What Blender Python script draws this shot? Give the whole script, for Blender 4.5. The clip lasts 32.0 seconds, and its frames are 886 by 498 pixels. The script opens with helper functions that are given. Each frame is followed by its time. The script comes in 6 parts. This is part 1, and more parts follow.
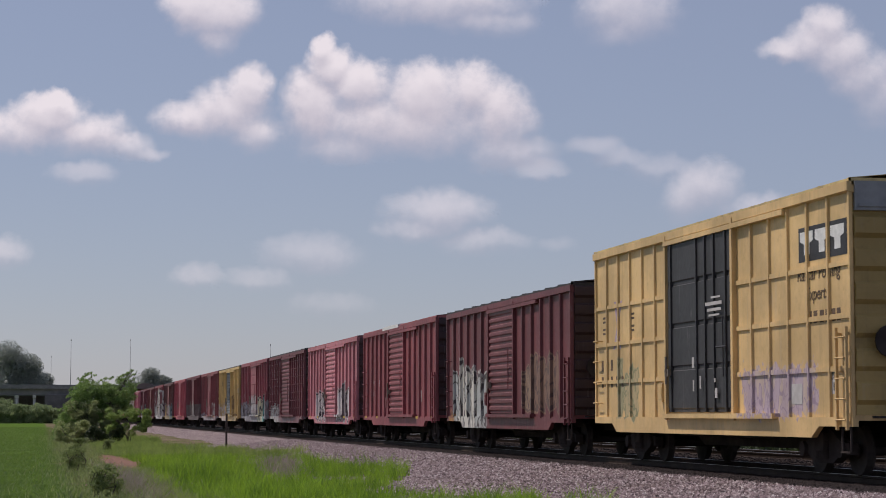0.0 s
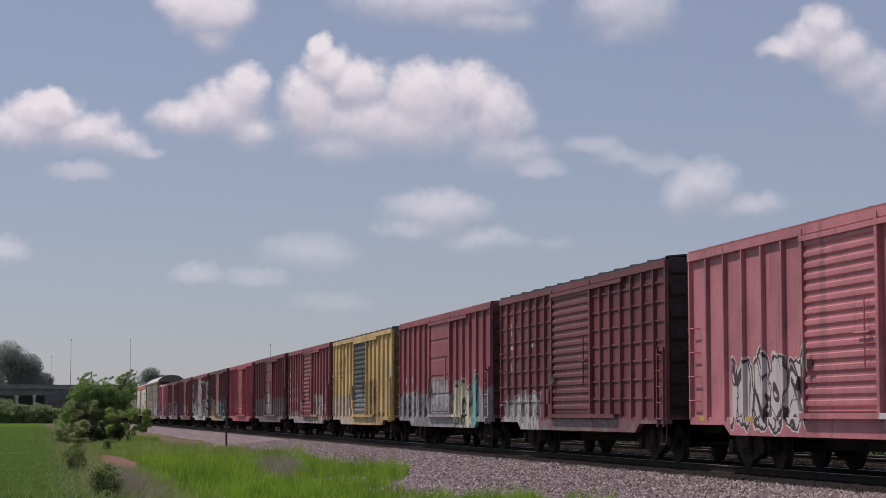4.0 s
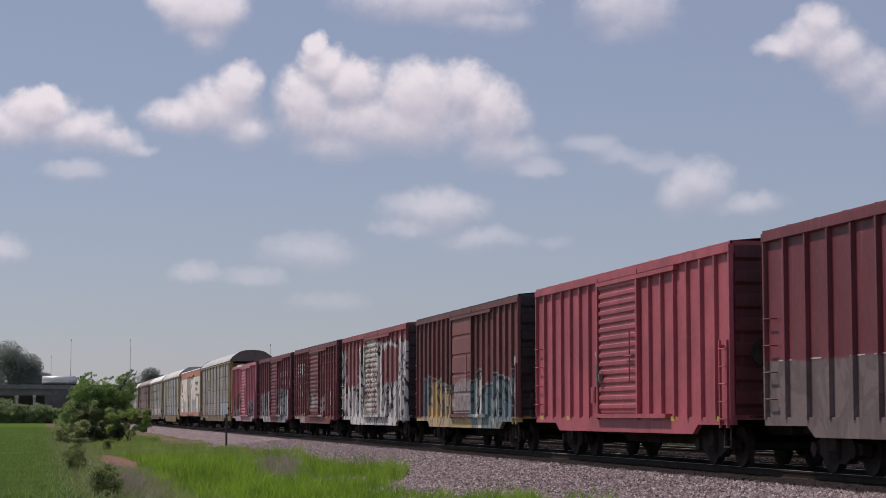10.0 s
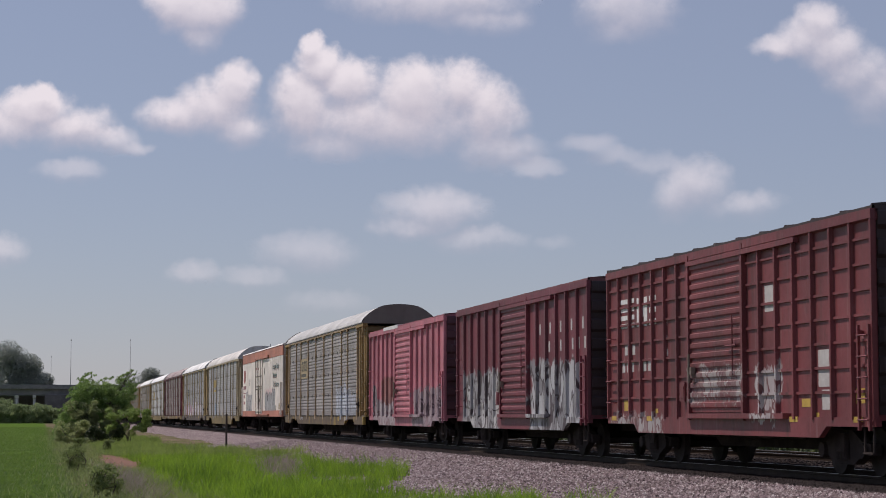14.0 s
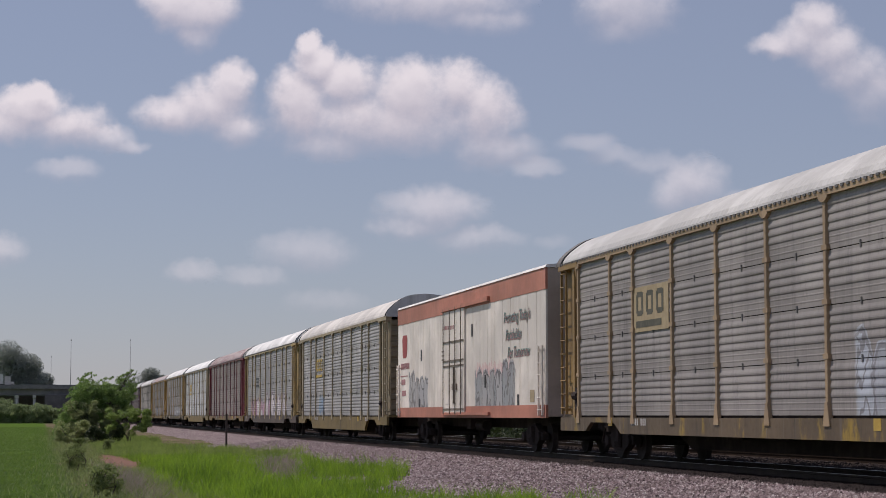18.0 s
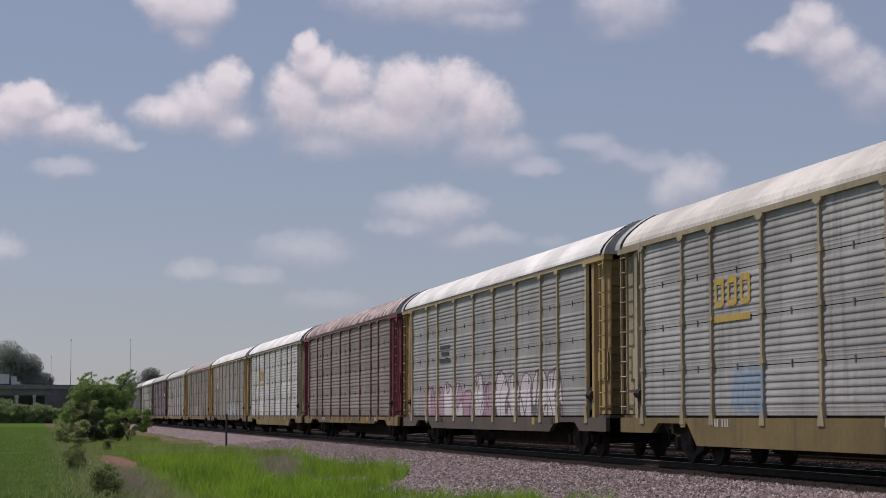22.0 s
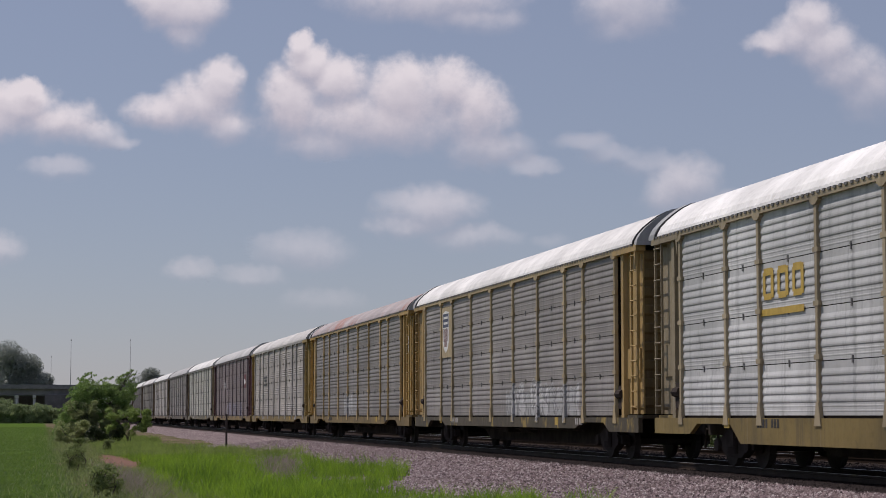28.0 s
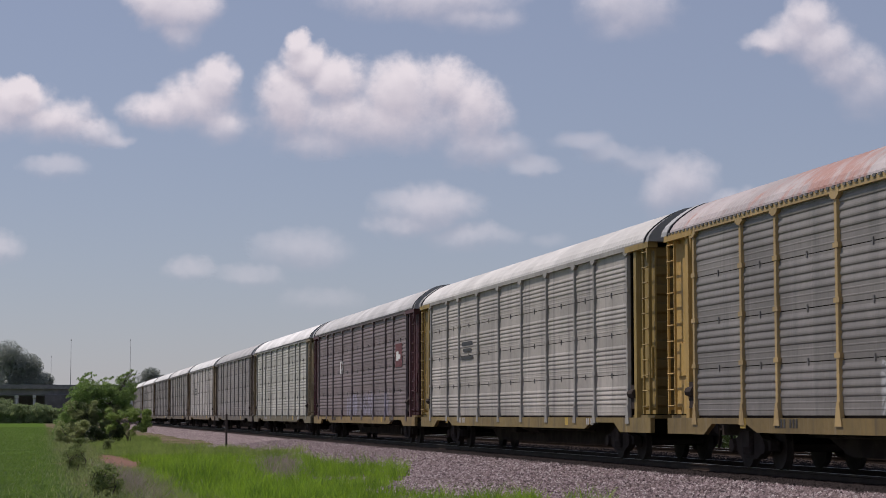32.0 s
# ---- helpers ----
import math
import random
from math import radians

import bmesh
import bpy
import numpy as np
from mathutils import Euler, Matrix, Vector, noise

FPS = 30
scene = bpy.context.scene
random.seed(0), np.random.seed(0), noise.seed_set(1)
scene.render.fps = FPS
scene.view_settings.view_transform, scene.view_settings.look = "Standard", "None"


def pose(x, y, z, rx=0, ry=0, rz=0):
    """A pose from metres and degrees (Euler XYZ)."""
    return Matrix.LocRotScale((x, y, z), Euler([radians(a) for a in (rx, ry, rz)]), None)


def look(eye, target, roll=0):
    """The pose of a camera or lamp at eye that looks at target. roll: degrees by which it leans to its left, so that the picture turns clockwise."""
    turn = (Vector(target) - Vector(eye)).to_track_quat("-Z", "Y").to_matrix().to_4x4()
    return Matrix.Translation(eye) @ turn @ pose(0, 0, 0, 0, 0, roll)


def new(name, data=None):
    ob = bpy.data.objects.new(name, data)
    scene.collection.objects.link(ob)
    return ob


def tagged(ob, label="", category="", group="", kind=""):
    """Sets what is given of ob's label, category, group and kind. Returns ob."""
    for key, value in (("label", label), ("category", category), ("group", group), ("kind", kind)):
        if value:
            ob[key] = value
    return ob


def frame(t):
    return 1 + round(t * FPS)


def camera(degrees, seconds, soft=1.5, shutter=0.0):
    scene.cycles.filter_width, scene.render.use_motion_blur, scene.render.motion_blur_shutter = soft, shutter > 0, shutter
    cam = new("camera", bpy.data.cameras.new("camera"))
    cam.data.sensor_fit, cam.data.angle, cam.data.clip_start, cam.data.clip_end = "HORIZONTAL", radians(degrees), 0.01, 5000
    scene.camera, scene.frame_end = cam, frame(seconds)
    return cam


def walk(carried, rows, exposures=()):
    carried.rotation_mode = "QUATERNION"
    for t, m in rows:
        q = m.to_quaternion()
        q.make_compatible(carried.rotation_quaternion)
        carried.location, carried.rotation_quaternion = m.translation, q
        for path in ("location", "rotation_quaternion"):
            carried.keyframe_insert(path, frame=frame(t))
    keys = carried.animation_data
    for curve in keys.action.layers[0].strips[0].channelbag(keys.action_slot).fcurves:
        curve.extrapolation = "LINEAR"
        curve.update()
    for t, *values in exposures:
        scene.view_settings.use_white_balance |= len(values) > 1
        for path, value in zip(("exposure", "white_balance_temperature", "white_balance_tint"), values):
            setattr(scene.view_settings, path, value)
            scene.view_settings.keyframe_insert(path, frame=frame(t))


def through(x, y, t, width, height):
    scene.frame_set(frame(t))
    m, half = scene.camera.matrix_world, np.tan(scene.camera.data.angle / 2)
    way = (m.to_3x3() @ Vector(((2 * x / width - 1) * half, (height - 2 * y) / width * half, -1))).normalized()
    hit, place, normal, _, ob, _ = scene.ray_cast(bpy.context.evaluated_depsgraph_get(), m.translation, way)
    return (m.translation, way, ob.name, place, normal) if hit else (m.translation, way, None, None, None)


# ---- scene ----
# ---- camera: stands still on a tripod in the grass beside the line ----
EYE = 1.05
cam = camera(25.25, 32.0, soft=0.9, shutter=0.08)
walk(cam, [(0.0, pose(0, 0, EYE, 94.81, 0, -11.438)), (32.0, pose(0, 0, EYE, 94.81, 0, -11.438))], [(t, -e, 6580, 17.4) for t, e in ((0.0, 0.05), (6.0, 0.07), (12.0, 0.05), (15.0, 0.05), (17.0, 0.07), (18.0, 0.12), (20.0, 0.26), (22.0, 0.17), (24.0, 0.06), (25.5, 0.1), (28.0, 0.19), (30.0, 0.12), (32.0, 0.1))])

# ---- daylight: high summer sun ahead to the left, hazy sky ----
SUN = Vector((-0.52, 0.46, 1.08)).normalized()
world = bpy.data.worlds.new("sky")
scene.world = world
world.use_nodes = True
wn, wl = world.node_tree.nodes, world.node_tree.links
sky = wn.new("ShaderNodeTexSky")
sky.sky_type, sky.sun_disc = "NISHITA", False
sky.sun_elevation, sky.sun_rotation = math.asin(SUN.z), math.atan2(SUN.x, SUN.y)
sky.air_density, sky.dust_density, sky.ozone_density = 1.0, 0.25, 1.6
haze = wn.new("ShaderNodeMix")
haze.data_type = "RGBA"
haze.inputs[0].default_value = 0.60
haze.inputs[7].default_value = (3.44, 3.94, 5.34, 1)
wl.new(sky.outputs[0], haze.inputs[6])
wl.new(haze.outputs[2], wn["Background"].inputs[0])
wn["Background"].inputs[1].default_value = 0.085
sun_data = bpy.data.lights.new("sun", "SUN")
sun_data.energy, sun_data.angle, sun_data.color = 3.6, radians(0.53), (1.0, 0.95, 0.87)
sun = new("sun", sun_data)
sun.matrix_world = look(SUN * 200, (0, 0, 0))
scene.view_settings.exposure = 0.0


# ---- mesh and node helpers ----
class Shape:
    """Collects faces for one mesh."""

    def __init__(self):
        self.v, self.f = [], []

    def box(self, x0, x1, y0, y1, z0, z1):
        n = len(self.v)
        self.v += [(x, y, z) for z in (z0, z1) for x, y in ((x0, y0), (x1, y0), (x1, y1), (x0, y1))]
        self.f += [tuple(n + i for i in q) for q in ((3, 2, 1, 0), (4, 5, 6, 7), (0, 1, 5, 4), (1, 2, 6, 5), (2, 3, 7, 6), (3, 0, 4, 7))]
        return self

    def prism(self, outline, a, b, axis="y"):
        """An outline of (u, w) points pushed from a to b along an axis."""
        n, k = len(self.v), len(outline)
        for c in (a, b):
            for u, w in outline:
                self.v.append({"x": (c, u, w), "y": (u, c, w), "z": (u, w, c)}[axis])
        self.f += [(n + i, n + (i + 1) % k, n + k + (i + 1) % k, n + k + i) for i in range(k)]
        self.f += [tuple(n + i for i in reversed(range(k))), tuple(n + k + i for i in range(k))]
        return self

    def tube(self, p, q, r, r2=None, n=8):
        p, q = Vector(p), Vector(q)
        m = (q - p).to_track_quat("Z", "Y").to_matrix()
        k = len(self.v)
        for c, rad in ((p, r), (q, r if r2 is None else r2)):
            self.v += [tuple(c + m @ Vector((rad * math.cos(i * math.tau / n), rad * math.sin(i * math.tau / n), 0))) for i in range(n)]
        self.f += [(k + i, k + (i + 1) % n, k + n + (i + 1) % n, k + n + i) for i in range(n)]
        self.f += [tuple(k + i for i in reversed(range(n))), tuple(k + n + i for i in range(n))]
        return self

    def sheet(self, rows):
        """A grid of points, row by row."""
        n, w = len(self.v), len(rows[0])
        for r in rows:
            self.v += [tuple(p) for p in r]
        self.f += [(n + i * w + j, n + i * w + j + 1, n + (i + 1) * w + j + 1, n + (i + 1) * w + j) for i in range(len(rows) - 1) for j in range(w - 1)]
        return self

    def mesh(self, name, smooth=False):
        me = bpy.data.meshes.new(name)
        me.from_pydata(self.v, [], self.f)
        bm = bmesh.new()
        bm.from_mesh(me)
        bmesh.ops.recalc_face_normals(bm, faces=bm.faces)
        bm.to_mesh(me)
        bm.free()
        me.materials.append(None)
        if smooth:
            me.polygons.foreach_set("use_smooth", [True] * len(me.polygons))
        return me


def quick_mesh(name, verts, faces, mat):
    """A large mesh from arrays of corners and equal-sized faces."""
    me = bpy.data.meshes.new(name)
    n, k = faces.shape
    me.vertices.add(len(verts))
    me.vertices.foreach_set("co", verts.astype(np.float32).ravel())
    me.loops.add(n * k)
    me.loops.foreach_set("vertex_index", faces.astype(np.int32).ravel())
    me.polygons.add(n)
    me.polygons.foreach_set("loop_start", np.arange(0, n * k, k, dtype=np.int32))
    me.update(calc_edges=True)
    me.materials.append(mat)
    return me


KEPT = {}


def kept(key, build):
    """One mesh for all parts that are alike."""
    if key not in KEPT:
        KEPT[key] = build()
    return KEPT[key]


def part(name, me, mat, parent, label="", at=None):
    ob = new(name, me)
    ob.parent = parent
    if at is not None:
        ob.matrix_basis = at if isinstance(at, Matrix) else Matrix.Translation(at)
    ob.material_slots[0].link = "OBJECT"
    ob.material_slots[0].material = mat
    return tagged(ob, label=label)


class Nodes:
    """Short writing of a material's nodes."""

    def __init__(self, name, rough=0.6, metal=0.0, root=None):
        self.m = bpy.data.materials.new(name)
        self.m.use_nodes = True
        self.t = self.m.node_tree
        self.b = self.t.nodes["Principled BSDF"]
        self.b.inputs["Roughness"].default_value, self.b.inputs["Metallic"].default_value = rough, metal
        tc = self.t.nodes.new("ShaderNodeTexCoord")
        if root is not None:
            tc.object = root
        self.co = tc.outputs["Object"]

    def put(self, sock, v):
        if isinstance(v, bpy.types.NodeSocket):
            self.t.links.new(v, sock)
        elif isinstance(v, tuple) and len(v) == 3 and sock.type == "RGBA":
            sock.default_value = (*v, 1)
        else:
            sock.default_value = v

    def math(self, op, a, b=0.0, c=0.0, clamp=False):
        n = self.t.nodes.new("ShaderNodeMath")
        n.operation, n.use_clamp = op, clamp
        for s, v in zip(n.inputs, (a, b, c)):
            self.put(s, v)
        return n.outputs[0]

    def step(self, v, lo, hi):
        n = self.t.nodes.new("ShaderNodeMapRange")
        n.interpolation_type = "SMOOTHSTEP"
        for s, x in zip(n.inputs, (v, lo, hi, 0.0, 1.0)):
            self.put(s, x)
        return n.outputs[0]

    def mix(self, f, a, b, kind="MIX"):
        n = self.t.nodes.new("ShaderNodeMix")
        n.data_type, n.blend_type = "RGBA", kind
        self.put(n.inputs[0], f), self.put(n.inputs[6], a), self.put(n.inputs[7], b)
        return n.outputs[2]

    def noise(self, scale, detail=4.0, rough=0.55, stretch=(1, 1, 1), distort=0.0, shift=(0, 0, 0), co=None):
        mp = self.t.nodes.new("ShaderNodeMapping")
        mp.inputs["Scale"].default_value, mp.inputs["Location"].default_value = stretch, shift
        self.t.links.new(co or self.co, mp.inputs["Vector"])
        n = self.t.nodes.new("ShaderNodeTexNoise")
        n.inputs["Scale"].default_value, n.inputs["Detail"].default_value = scale, detail
        n.inputs["Roughness"].default_value, n.inputs["Distortion"].default_value = rough, distort
        self.t.links.new(mp.outputs[0], n.inputs["Vector"])
        return n.outputs["Fac"]

    def ramp(self, v, stops, constant=False):
        n = self.t.nodes.new("ShaderNodeValToRGB")
        if constant:
            n.color_ramp.interpolation = "CONSTANT"
        e = n.color_ramp.elements
        while len(e) < len(stops):
            e.new(0.5)
        for el, (p, c) in zip(e, stops):
            el.position, el.color = p, (*c, 1)
        self.put(n.inputs[0], v)
        return n.outputs[0]

    def axes(self, co=None):
        n = self.t.nodes.new("ShaderNodeSeparateXYZ")
        self.t.links.new(co or self.co, n.inputs[0])
        return n.outputs

    def bump(self, v, strength=0.3, dist=0.02):
        n = self.t.nodes.new("ShaderNodeBump")
        n.inputs["Strength"].default_value, n.inputs["Distance"].default_value = strength, dist
        self.put(n.inputs["Height"], v)
        self.t.links.new(n.outputs[0], self.b.inputs["Normal"])

    def done(self, col, rough=None):
        self.put(self.b.inputs["Base Color"], col)
        if rough is not None:
            self.put(self.b.inputs["Roughness"], rough)
        return self.m


def scaled(c, k):
    return tuple(min(1.0, x * k) for x in c)


def paint(name, col, root=None, wear=(0.10, 0.07, 0.05), amount=0.5, metal=0.0, rough=0.55, low=None, graffiti=(), seed=0, vary=0.0, patches=None):
    """Weathered vehicle paint: fading, vertical runs of dirt, a repainted lower band and sprayed pieces.
    low: (height, colour, second colour); graffiti: rows of (y0, y1, z0, z1, fill, second fill, outline, size)."""
    n = Nodes(name, rough, metal, root)
    sh = (seed * 3.7, seed * 5.1, seed * 1.3)
    fade = n.noise(0.45, 5, 0.6, shift=sh)
    c = n.mix(n.step(fade, 0.35, 0.7), scaled(col, 0.80), scaled(col, 1.18))
    if patches:
        tint = n.step(n.noise(patches[1], 6, 0.66, stretch=(0.5, 1, 0.5), shift=sh), patches[2] - 0.05, patches[2] + 0.05)
        c = n.mix(n.math("MULTIPLY", tint, 0.9), c, patches[0])
    if vary:
        info = n.t.nodes.new("ShaderNodeObjectInfo")
        c = n.mix(n.math("MULTIPLY", info.outputs["Random"], vary), c, scaled(col, 0.62))
    runs = n.noise(1.0, 6, 0.62, stretch=(2.5, 2.5, 0.16), shift=sh)
    c = n.mix(n.math("MULTIPLY", n.step(runs, 0.5, 0.78), amount), c, wear)
    x, y, z = n.axes()
    if low:
        edge = n.math("ADD", z, n.math("MULTIPLY", n.math("SUBTRACT", n.noise(1.1, 5, 0.7, stretch=(1, 1, 0.3), shift=sh), 0.5), low[3] if len(low) > 3 else 1.4))
        blots = n.ramp(n.noise(0.7, 3, 0.5, distort=1.5, shift=sh), [(0.0, low[1]), (0.47, low[2]), (0.55, scaled(low[1], 0.8)), (0.62, low[1])], True)
        c = n.mix(n.step(edge, low[0] + 0.04, low[0] - 0.04), c, blots)
    for i, g in enumerate(graffiti):
        y0, y1, z0, z1, a, b, line, size = g
        k = abs(size)
        w = n.math("MULTIPLY", n.math("SUBTRACT", n.noise(1.3 / k, 3, 0.6, shift=(i * 9.1 + seed, seed, i)), 0.5), 1.3 if size < 0 else 0.55)
        w2 = n.math("MULTIPLY", n.math("SUBTRACT", n.noise(1.7 / k, 3, 0.6, shift=(i * 3.3 - seed, seed * 2, i)), 0.5), 0.9 if size < 0 else 0.5)
        yy, zz = n.math("ADD", y, w), n.math("ADD", z, w2)
        m = n.math("MULTIPLY", n.step(yy, y0 - 0.08, y0 + 0.08), n.step(yy, y1 + 0.08, y1 - 0.08))
        v = n.noise(0.62 / k, 1.5, 0.5, stretch=(1, 1.35, 0.8), distort=1.3 if size < 0 else 1.6, shift=(seed * 2.3, i * 4.7 + seed, i * 2.0))
        if size < 0:
            m = n.math("MULTIPLY", m, n.math("MULTIPLY", n.step(zz, z0 - 0.05, z0 + 0.05), n.step(zz, z1 + 0.05, z1 - 0.05)))
            v2 = n.noise(0.85 / k, 1.5, 0.5, stretch=(1, 1.5, 0.7), distort=0.8, shift=(seed * 1.1, i * 7.7 - seed, i * 3.0))
            strokes = n.math("MAXIMUM", n.step(n.math("ABSOLUTE", n.math("SUBTRACT", v, 0.5)), 0.030, 0.018), n.step(n.math("ABSOLUTE", n.math("SUBTRACT", v2, 0.52)), 0.026, 0.015))
            fill = n.mix(strokes, n.mix(n.step(v2, 0.50, 0.56), a, b), line)
        else:
            q = n.math("MULTIPLY", yy, 1 / (1.25 * k))
            cell = n.math("FLOOR", q)
            rnd = n.math("FRACT", n.math("MULTIPLY", n.math("SINE", n.math("MULTIPLY_ADD", cell, 12.99, i + seed)), 43.758))
            u = n.math("ABSOLUTE", n.math("MULTIPLY_ADD", n.math("SUBTRACT", q, cell), 2.0, -1.0))
            top = n.math("MULTIPLY_ADD", rnd, -0.35 * (z1 - z0), z1 + 0.22)
            up = n.math("ABSOLUTE", n.math("MULTIPLY_ADD", n.math("DIVIDE", n.math("SUBTRACT", zz, z0), n.math("SUBTRACT", top, z0)), 2.0, -1.0))
            d = n.math("ADD", n.math("POWER", u, 3.0), n.math("POWER", up, 3.0))
            m = n.math("MULTIPLY", m, n.step(d, 1.38, 1.30))
            inner = n.step(n.math("ABSOLUTE", n.math("SUBTRACT", v, 0.5)), 0.035, 0.022)
            tone = n.mix(n.step(n.math("ADD", rnd, n.math("MULTIPLY", v, 0.5)), 0.72, 0.78), a, b)
            fill = n.mix(inner, tone, line)
            fill = n.mix(n.step(d, 0.80, 0.84), fill, line)
            fill = n.mix(n.step(d, 1.10, 1.14), fill, n.mix(0.35, b, a))
        c = n.mix(n.math("MULTIPLY", m, 0.92), c, n.mix(n.math("MULTIPLY", n.step(runs, 0.45, 0.8), 0.35), fill, wear))
    rust = n.step(n.noise(1.6, 6, 0.7, stretch=(1, 1, 0.55), shift=(sh[1], sh[0], sh[2])), 0.60, 0.70)
    c = n.mix(n.math("MULTIPLY", rust, 0.55 * amount), c, scaled(wear, 0.8))
    pale = n.step(n.noise(2.4, 5, 0.7, stretch=(1, 1, 0.4), shift=(sh[2], sh[1], sh[0])), 0.62, 0.76)
    c = n.mix(n.math("MULTIPLY", pale, 0.19), c, (0.42, 0.38, 0.36))
    thin = n.noise(3.2, 5, 0.65, stretch=(2.2, 2.2, 0.07), shift=(sh[2], sh[0], sh[1]))
    c = n.mix(n.math("MULTIPLY", n.step(thin, 0.56, 0.74), 0.16 + 0.2 * amount), c, wear)
    c = n.mix(n.math("MULTIPLY", n.step(thin, 0.42, 0.30), 0.14), c, (0.42, 0.39, 0.37))
    grime = n.noise(7.0, 4, 0.7, shift=sh)
    c = n.mix(n.math("MULTIPLY", n.step(grime, 0.5, 0.8), 0.22), c, wear)
    n.bump(n.noise(2.2, 3, 0.5, shift=sh), 0.25, 0.03)
    return n.done(c, n.math("ADD", rough - 0.1, n.math("MULTIPLY", grime, 0.25)))


# ---- materials of the place ----
def soil_material():
    n = Nodes("field_and_verge", 1.0)
    n.b.inputs["Specular IOR Level"].default_value = 0.0
    x, y, z = n.axes()
    crop = n.mix(n.step(n.noise(0.35, 6, 0.65), 0.35, 0.65), (0.065, 0.115, 0.022), (0.09, 0.145, 0.032))
    weeds = n.mix(n.step(n.noise(0.8, 6, 0.7), 0.4, 0.62), (0.085, 0.095, 0.035), (0.21, 0.155, 0.125))
    edge = n.math("ADD", x, n.math("MULTIPLY", n.math("SUBTRACT", n.noise(0.25, 4, 0.6), 0.5), 1.6))
    c = n.mix(n.step(edge, 0.4, 1.0), crop, weeds)
    px, py = n.math("MULTIPLY", n.math("SUBTRACT", edge, 2.7), 1 / 0.7), n.math("MULTIPLY", n.math("SUBTRACT", y, 71.0), 1 / 13.0)
    bare = n.step(n.math("ADD", n.math("MULTIPLY", px, px), n.math("MULTIPLY", py, py)), 1.2, 0.6)
    c = n.mix(bare, c, n.mix(n.noise(4.0, 4, 0.7), (0.15, 0.085, 0.065), (0.27, 0.17, 0.135)))
    n.bump(n.noise(9.0, 5, 0.7), 0.8, 0.06)
    return n.done(c)


def ballast_material(random_stone):
    n = Nodes("ballast_stone" if random_stone else "ballast", 1.0)
    n.b.inputs["Specular IOR Level"].default_value = 0.0
    if random_stone:
        g = n.t.nodes.new("ShaderNodeNewGeometry")
        v = g.outputs["Random Per Island"]
    else:
        vo = n.t.nodes.new("ShaderNodeTexVoronoi")
        vo.inputs["Scale"].default_value = 16
        n.t.links.new(n.co, vo.inputs["Vector"])
        sep = n.t.nodes.new("ShaderNodeSeparateColor")
        n.t.links.new(vo.outputs["Color"], sep.inputs[0])
        v = sep.outputs[0]
        n.bump(vo.outputs["Distance"], 0.9, 0.05)
    c = n.ramp(v, [(0.0, (0.07, 0.055, 0.056)), (0.3, (0.168, 0.128, 0.133)), (0.6, (0.255, 0.198, 0.203)), (0.85, (0.36, 0.295, 0.30)), (1.0, (0.52, 0.475, 0.465))])
    c = n.mix(n.math("MULTIPLY", n.step(n.noise(0.5, 5, 0.6), 0.45, 0.75), 0.45), c, (0.13, 0.10, 0.09))
    # train's shade, brake dust and oil painted in between and beside the rails
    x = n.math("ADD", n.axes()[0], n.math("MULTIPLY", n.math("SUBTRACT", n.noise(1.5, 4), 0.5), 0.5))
    shade_and_oil = n.math("MULTIPLY", n.step(x, 12.8, 13.05), n.step(x, 26.6, 25.9))
    c = n.mix(n.math("MULTIPLY", shade_and_oil, 0.96), c, (0.030, 0.025, 0.024))
    return n.done(c)


def leaf_material(name, dark, light, through=0.35, scale=1.2):
    n = Nodes(name, 0.65)
    g = n.t.nodes.new("ShaderNodeNewGeometry")
    v = n.math("ADD", n.math("MULTIPLY", g.outputs["Random Per Island"], 0.45), n.math("MULTIPLY", n.step(n.noise(scale, 5, 0.6), 0.3, 0.7), 0.55))
    c = n.mix(n.step(v, 0.1, 0.9), dark, light)
    n.done(c)
    tr = n.t.nodes.new("ShaderNodeBsdfTranslucent")
    n.put(tr.inputs[0], n.mix(0.5, c, light))
    mx = n.t.nodes.new("ShaderNodeMixShader")
    mx.inputs[0].default_value = through
    n.t.links.new(n.b.outputs[0], mx.inputs[1])
    n.t.links.new(tr.outputs[0], mx.inputs[2])
    n.t.links.new(mx.outputs[0], n.t.nodes["Material Output"].inputs[0])
    return n.m


def plain(name, a, b, rough=0.7, metal=0.0, scale=1.5, bump=0.2):
    n = Nodes(name, rough, metal)
    v = n.noise(scale, 5, 0.65)
    n.bump(n.noise(scale * 6, 4), bump, 0.01)
    return n.done(n.mix(n.step(v, 0.35, 0.7), a, b))


M_SOIL = soil_material()
M_BALLAST, M_STONE = ballast_material(False), ballast_material(True)
M_GRASS = leaf_material("grass", (0.045, 0.130, 0.009), (0.30, 0.475, 0.042), 0.5, 0.9)
M_DULLGRASS = leaf_material("dull_grass", (0.10, 0.165, 0.036), (0.31, 0.41, 0.095), 0.45, 0.7)
M_CROP = leaf_material("crop_leaf", (0.095, 0.16, 0.028), (0.15, 0.235, 0.045), 0.45, 0.4)
M_DRY = leaf_material("dry_stalks", (0.20, 0.165, 0.135), (0.36, 0.30, 0.25), 0.2)
M_LEAF = leaf_material("bush_leaf", (0.10, 0.165, 0.042), (0.31, 0.41, 0.12), 0.5)
M_BUSH = leaf_material("dark_bush_leaf", (0.085, 0.155, 0.042), (0.29, 0.41, 0.13), 0.45, 0.9)
M_OLIVE_LEAF = leaf_material("olive_leaf", (0.14, 0.17, 0.075), (0.36, 0.40, 0.18), 0.45, 0.9)
M_PALELEAF = leaf_material("pale_weed_leaf", (0.15, 0.20, 0.07), (0.46, 0.50, 0.24), 0.5)
